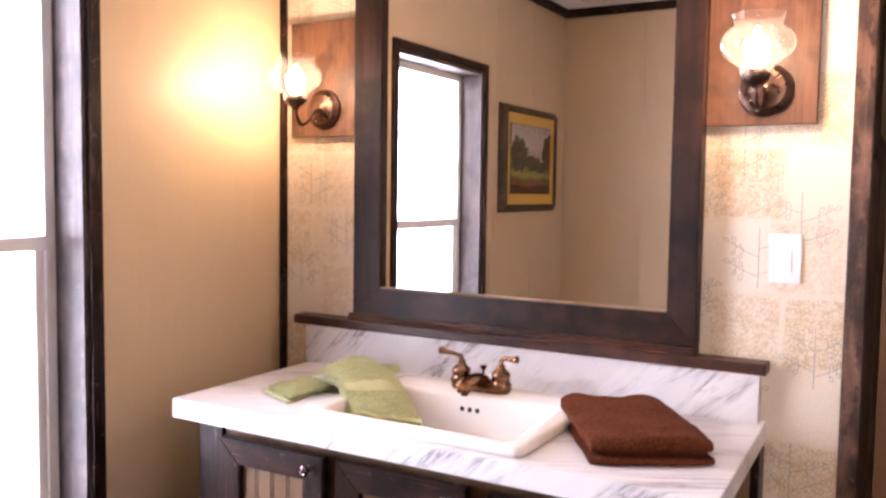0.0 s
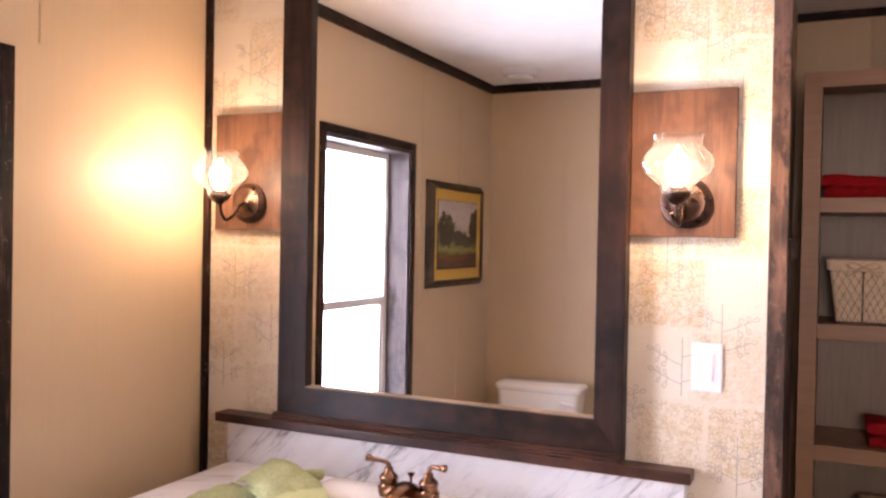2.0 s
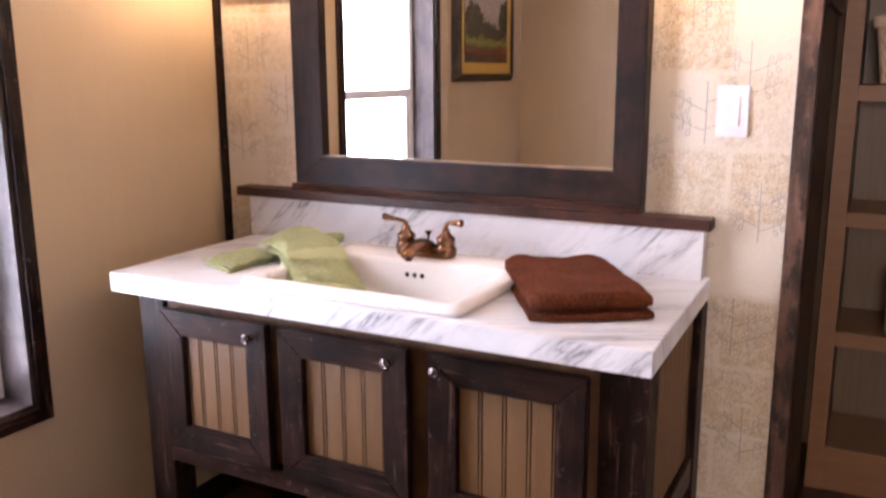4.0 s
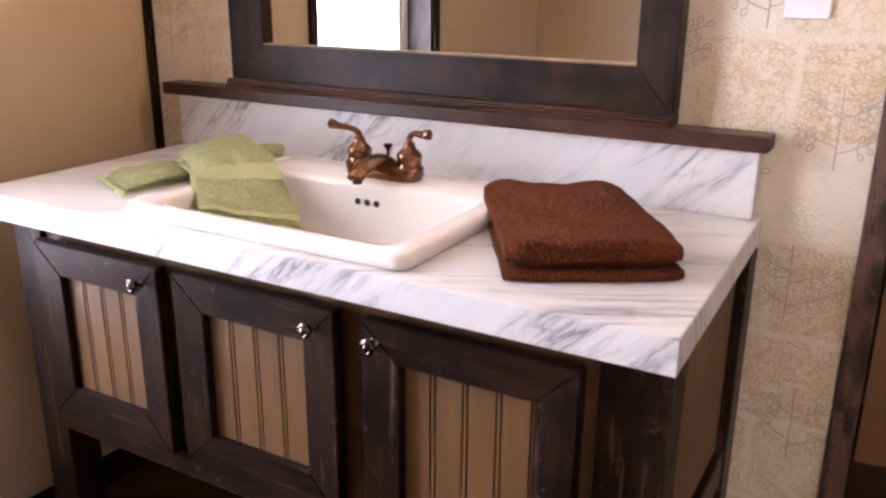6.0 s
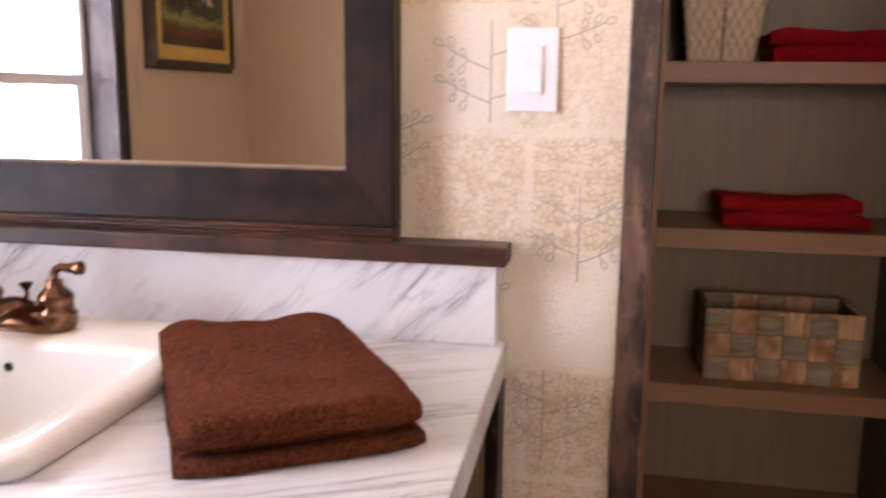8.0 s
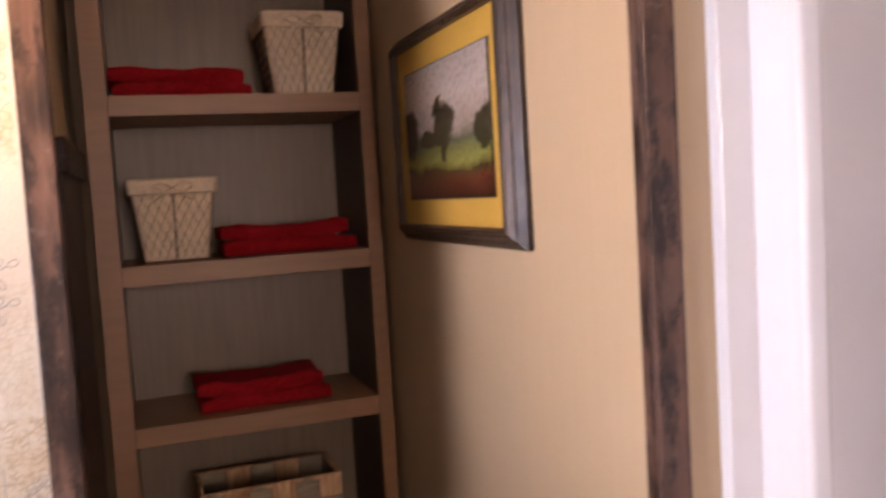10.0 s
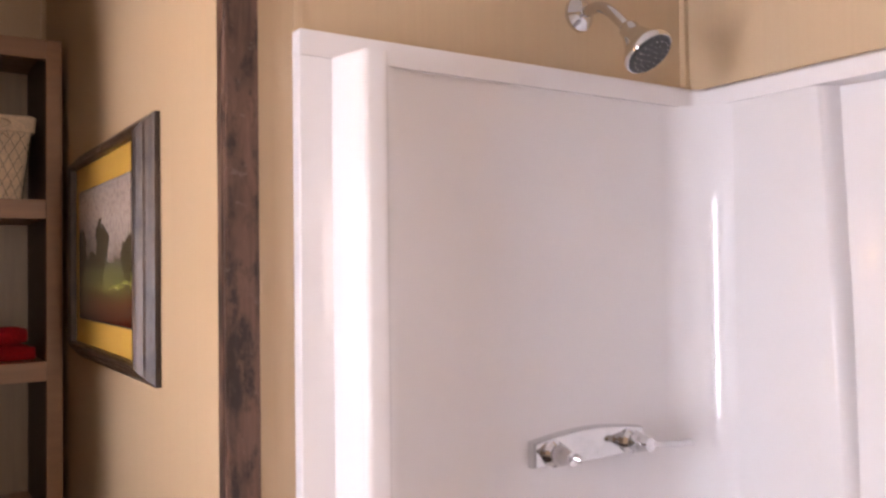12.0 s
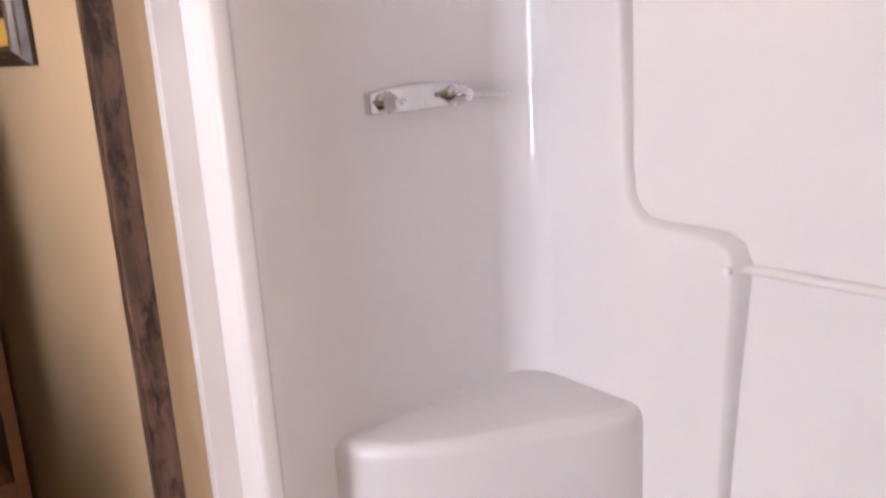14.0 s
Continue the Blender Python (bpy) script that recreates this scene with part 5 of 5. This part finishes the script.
wall_strip(inner, [0.10 + (ZR + 0.001 - 0.10) * k / 12 for k in range(13)])
simple = ([(XF, YS - 0.004)] + arc(XB - 0.003 - 0.022, YS - 0.004 - 0.022, 0.022, 90, 0, 10) + arc(XB - 0.007 - 0.06, SH_END + 0.005 + 0.06, 0.06, 0, -90, 10) + [(XF, SH_END + 0.006)])
back = ([(XF, TAPWALL - 0.001)] + [(XB + 0.135, TAPWALL - 0.001)] * 11 + [(XB + 0.135, SH_END - 0.025)] * 11 + [(XF, SH_END - 0.025)])
bev = [(x + (bx_ - x) * 0.06, y + (by_ - y) * 0.06) for (x, y), (bx_, by_) in zip(simple, back)]
loops = []
for prof, z in ((back, ZR), (simple, ZR), (simple, ZT - 0.006), (bev, ZT), (back, ZT)):
    loops.append([bm.verts.new((x, y, z)) for x, y in prof])
for a, b in zip(loops, loops[1:]):
    for i in range(len(simple) - 1):
        q = [a[i], a[i + 1], b[i + 1], b[i]]
        if len({tuple(round(c, 5) for c in v.co) for v in q}) == 4:
            bm.faces.new(q)
bmesh.ops.remove_doubles(bm, verts=bm.verts, dist=0.00005)
bmesh.ops.recalc_face_normals(bm, faces=bm.faces)
part("wall_panel", bm, M_FIBRE, shw, "", True)
part("flange", boxes(((XF - 0.001, YS - 0.0005, 0.10), (1.0328, TAPWALL - 0.001, ZT - 0.001)), bev=0.002), M_FIBRE, shw, "flat white flange at the front edge")
bm = bmesh.new()
cap = post[1:-1]
loft(bm, [[Vector((x, y, z)) for x, y in cap] for z in (ZR - 0.0002, ZR + 0.0012)])
bmesh.ops.recalc_face_normals(bm, faces=bm.faces)
part("post_cap", bm, M_FIBRE, shw, "flat top of the front post")
bm = bmesh.new()
box(bm, (XF, SH_END - 0.02, 0.001), (XB + 0.03, YS + 0.03, 0.055), 0.004)
box(bm, (XF, SH_END - 0.02, 0.055), (XF + 0.10, YS + 0.03, 0.125), 0.02, 4)
part("pan", bm, M_FIBRE, shw, "white shower floor with a raised threshold", True)

# raised mouldings on the long wall
bm = bmesh.new()
out_line = [(YS - R + 0.0035, ZR - 0.001), (-0.59, ZR - 0.001), (-0.616, ZR - 0.002), (-0.638, 1.40), (-0.650, 1.07), (-0.658, 1.01), (-0.676, 0.978), (-0.700, 0.958), (-0.740, 0.950), (-0.82, 0.946), (-0.860, 0.942), (-0.884, 0.930), (-0.895, 0.905), (-0.894, 0.86), (-0.885, 0.70), (-0.876, 0.40), (-0.870, 0.13), (YS - R + 0.0035, 0.13)]
steps = ((0.0, 0.018), (0.005, 0.016), (0.010, 0.009), (0.014, 0.0), (0.020, -0.036))
cy_, cz_ = -0.55, 0.75
lp = []
for k, (grow, h) in enumerate(steps):
    row = []
    for i, (y, z) in enumerate(out_line):
        pa, pb = Vector(out_line[i - 1]), Vector(out_line[(i + 1) % len(out_line)])
        d = (pb - pa).normalized()
        nrm = Vector((d.y, -d.x))
        sgn = 1 if nrm.dot(Vector((y - cy_, z - cz_))) > 0 else -1
        if y > YS - R - 0.001:
            row.append(Vector((XB + 0.018 - h, y, z)))
        else:
            row.append(Vector((XB + 0.018 - h, y + sgn * nrm.x * grow, z + sgn * nrm.y * grow)))
    lp.append(row)
loft(bm, lp[::-1], False, True)
bmesh.ops.recalc_face_normals(bm, faces=bm.faces)
part("raised_moulding", bm, M_FIBRE, shw, "moulded step that runs down the long wall", True)
bm = bmesh.new()
tube(bend([(XB + 0.010, -0.888, 0.898)] + [(XB + 0.012 + bowed(y), y, 0.896 - 0.006 * (-0.9 - y)) for y in (-0.93, -1.0, -1.1, -1.2, -1.3, -1.4, -1.5, -1.6)] + [(XB + 0.028 + bowed(-1.65), -1.65, 0.887)]), 0.010, 12, bm=bm)
part("grab_bar", bm, M_FIBRE, shw, "white moulded grab bar", True)
part("bar_socket", lathe([(0.0001, 0), (0.007, 0.0), (0.007, 0.012), (0.0001, 0.012)], (XB - 0.006, -0.899, 0.902), "x", 12), M_SWITCH, shw, "small white bar end", True)
# corner seat
bm = bmesh.new()
SZ = 0.575
edge = bend([(1.222, YS + 0.022, 0), (1.240, YS - 0.012, 0), (1.300, YS - 0.10, 0), (1.420, YS - 0.185, 0), (1.560, YS - 0.250, 0), (1.690, YS - 0.312, 0), (XB, YS - 0.328, 0), (XB + 0.038, YS - 0.331, 0)], 6)
top = [Vector((XB, YS + 0.004, 0))]
rings = [[] for _ in range(8)]
for pnt in edge:
    inw = (Vector((XB - 0.12, YS - 0.09, 0)) - pnt).normalized()
    rings[0].append(Vector((pnt.x, pnt.y, 0.05)))
    for k in range(7):
        a = radians(90 * k / 6)
        rings[k + 1].append(Vector((pnt.x, pnt.y, SZ - 0.032 + 0.032 * math.sin(a))) + inw * (0.032 * (1 - math.cos(a))))
corner_pt = Vector((XB + 0.022, YS + 0.018, SZ))
rws = [[bm.verts.new(v) for v in r_] for r_ in rings]
for a, b in zip(rws, rws[1:]):
    for i in range(len(a) - 1):
        bm.faces.new((a[i], a[i + 1], b[i + 1], b[i]))
cv = bm.verts.new(corner_pt)
for i in range(len(rws[-1]) - 1):
    bm.faces.new((rws[-1][i], rws[-1][i + 1], cv))
bmesh.ops.recalc_face_normals(bm, faces=bm.faces)
part("corner_seat", bm, M_FIBRE, shw, "moulded white corner seat", True)

# ---- shower fittings ----
YW = YS + 0.004
tap = thing("shower_valve", (1.47, YW, 1.22), "chrome two-handle shower valve plate", "shower valve")
bm = bmesh.new()
loops = []
for grow, y in ((0, YW), (0, YW - 0.012), (-0.003, YW - 0.018), (-0.010, YW - 0.020)):
    lp = []
    for k in range(25):
        f = k / 24
        x = 1.367 - grow + (0.240 + 2 * grow) * f
        lp.append(Vector((x, y, 1.241 + 0.011 * math.sin(math.pi * f) + grow)))
    for k in range(25):
        f = 1 - k / 24
        x = 1.367 - grow + (0.240 + 2 * grow) * f
        lp.append(Vector((x, y, 1.200 - 0.003 * math.sin(math.pi * f) - grow)))
    loops.append(lp)
loft(bm, loops)
bmesh.ops.recalc_face_normals(bm, faces=bm.faces)
part("valve_plate", bm, M_CHROME, tap, "arched chrome plate", True)
for hx_ in (1.401, 1.570):
    h = part("handle", lathe([(0.021, 0), (0.021, 0.006), (0.015, 0.012), (0.017, 0.020), (0.014, 0.030), (0.010, 0.040), (0.011, 0.048), (0.0001, 0.052)], (hx_, YW - 0.020, 1.221), "y", 24), M_CHROME, tap, "chrome handle body", True)
    if hx_ > 1.5:
        lev = [(hx_, YW - 0.056, 1.221), (hx_ + 0.012, YW - 0.062, 1.221), (hx_ + 0.060, YW - 0.070, 1.216), (hx_ + 0.094, YW - 0.071, 1.216)]
    else:
        lev = [(hx_, YW - 0.056, 1.221), (hx_ + 0.002, YW - 0.062, 1.225), (hx_ + 0.006, YW - 0.070, 1.222), (hx_ + 0.009, YW - 0.076, 1.220)]
    part("lever", tube(bend(lev, 5), [0.007] * 8 + [0.0085] * 8, 12, 0.7), M_CHROME, h, "chrome lever", True)
head = thing("spray_fixture", (1.507, TAPWALL, 1.94), "chrome shower head on a bent arm", "shower head")
part("wall_flange", lathe([(0.030, 0), (0.029, 0.006), (0.018, 0.014), (0.010, 0.018)], (1.507, TAPWALL, 1.943), "y", 24), M_CHROME, head, "round chrome wall flange", True)
part("arm", tube(bend([(1.507, TAPWALL - 0.010, 1.943), (1.507, TAPWALL - 0.050, 1.943), (1.507, TAPWALL - 0.080, 1.925), (1.508, TAPWALL - 0.112, 1.893)]), 0.0095, 12), M_CHROME, head, "bent chrome arm", True)
hd = lathe([(0.011, -0.004), (0.016, 0.004), (0.016, 0.014), (0.020, 0.022), (0.026, 0.036), (0.038, 0.052), (0.041, 0.060), (0.039, 0.066)], (0, 0, 0), "z", 28)
fc = lathe([(0.038, 0.0655), (0.036, 0.069), (0.0001, 0.0695)], (0, 0, 0), "z", 28)
noz = bmesh.new()
for rr, nn in ((0.010, 6), (0.020, 12), (0.029, 18)):
    for k in range(nn):
        a = 2 * math.pi * k / nn
        bmesh.ops.create_cone(noz, cap_ends=True, segments=6, radius1=0.0016, radius2=0.0010, depth=0.003, matrix=Matrix.Translation((rr * math.cos(a), rr * math.sin(a), 0.0705)))
tilt = Matrix.Translation((1.509, TAPWALL - 0.110, 1.895)) @ Vector((0.10, -0.62, -0.78)).to_track_quat("Z", "Y").to_matrix().to_4x4()
for b_ in (hd, fc, noz):
    bmesh.ops.transform(b_, matrix=tilt, verts=b_.verts)
bell = part("spray_head", hd, M_CHROME, head, "bell-shaped chrome spray head", True)
part("spray_face", fc, M_RUBBER, bell, "dark grey spray face", True)
part("nozzles", noz, M_CHROME, bell, "rings of small nozzles")

# ---- toilet and ceiling vent, behind ----
wc = thing("toilet", (-1.10, BACK + 0.25, 0), "white porcelain two-piece toilet", "toilet")
tx = -1.10
bm = bmesh.new()
loft(bm, [round_rect(tx, BACK + 0.125, 0.195, 0.080, 0.04, 0.42), round_rect(tx, BACK + 0.125, 0.215, 0.090, 0.04, 0.60), round_rect(tx, BACK + 0.125, 0.225, 0.095, 0.04, 0.742)])
part("tank", bm, M_PORC, wc, "", True)
bm = bmesh.new()
loft(bm, [round_rect(tx, BACK + 0.122, 0.232, 0.102, 0.045, 0.743), round_rect(tx, BACK + 0.122, 0.238, 0.108, 0.045, 0.752), round_rect(tx, BACK + 0.122, 0.238, 0.108, 0.045, 0.770), round_rect(tx, BACK + 0.122, 0.222, 0.094, 0.04, 0.783)])
part("tank_lid", bm, M_PORC, wc, "", True)
part("flush_lever", tube(bend([(tx + 0.15, BACK + 0.215, 0.70), (tx + 0.15, BACK + 0.235, 0.70), (tx + 0.19, BACK + 0.238, 0.697), (tx + 0.215, BACK + 0.238, 0.692)], 4), 0.007, 10), M_SWITCH, wc, "white flush lever", True)
bm = bmesh.new()
loft(bm, [round_rect(tx, BACK + 0.40, 0.105, 0.22, 0.09, 0.001), round_rect(tx, BACK + 0.42, 0.10, 0.20, 0.09, 0.15), round_rect(tx, BACK + 0.45, 0.16, 0.24, 0.15, 0.30), round_rect(tx, BACK + 0.465, 0.185, 0.255, 0.17, 0.385), round_rect(tx, BACK + 0.465, 0.180, 0.25, 0.17, 0.40)])
part("bowl", bm, M_PORC, wc, "", True)
bm = bmesh.new()
loft(bm, [round_rect(tx, BACK + 0.47, 0.185, 0.245, 0.17, 0.402), round_rect(tx, BACK + 0.47, 0.188, 0.248, 0.17, 0.42), round_rect(tx, BACK + 0.47, 0.180, 0.24, 0.165, 0.428)])
part("seat_lid", bm, M_PORC, wc, "closed white seat lid", True)
vent = thing("ceiling_vent", (-1.17, -2.065, CEIL), "round white ceiling vent", "vent")
part("vent_ring", lathe([(0.070, -0.030), (0.092, -0.026), (0.104, -0.014), (0.106, -0.0005)], (-1.17, -2.065, CEIL), "z", 32), M_VENT, vent, "", True)
part("vent_plate", lathe([(0.0001, -0.052), (0.060, -0.050), (0.068, -0.042), (0.064, -0.030)], (-1.17, -2.065, CEIL), "z", 32), M_VENT, vent, "", True)
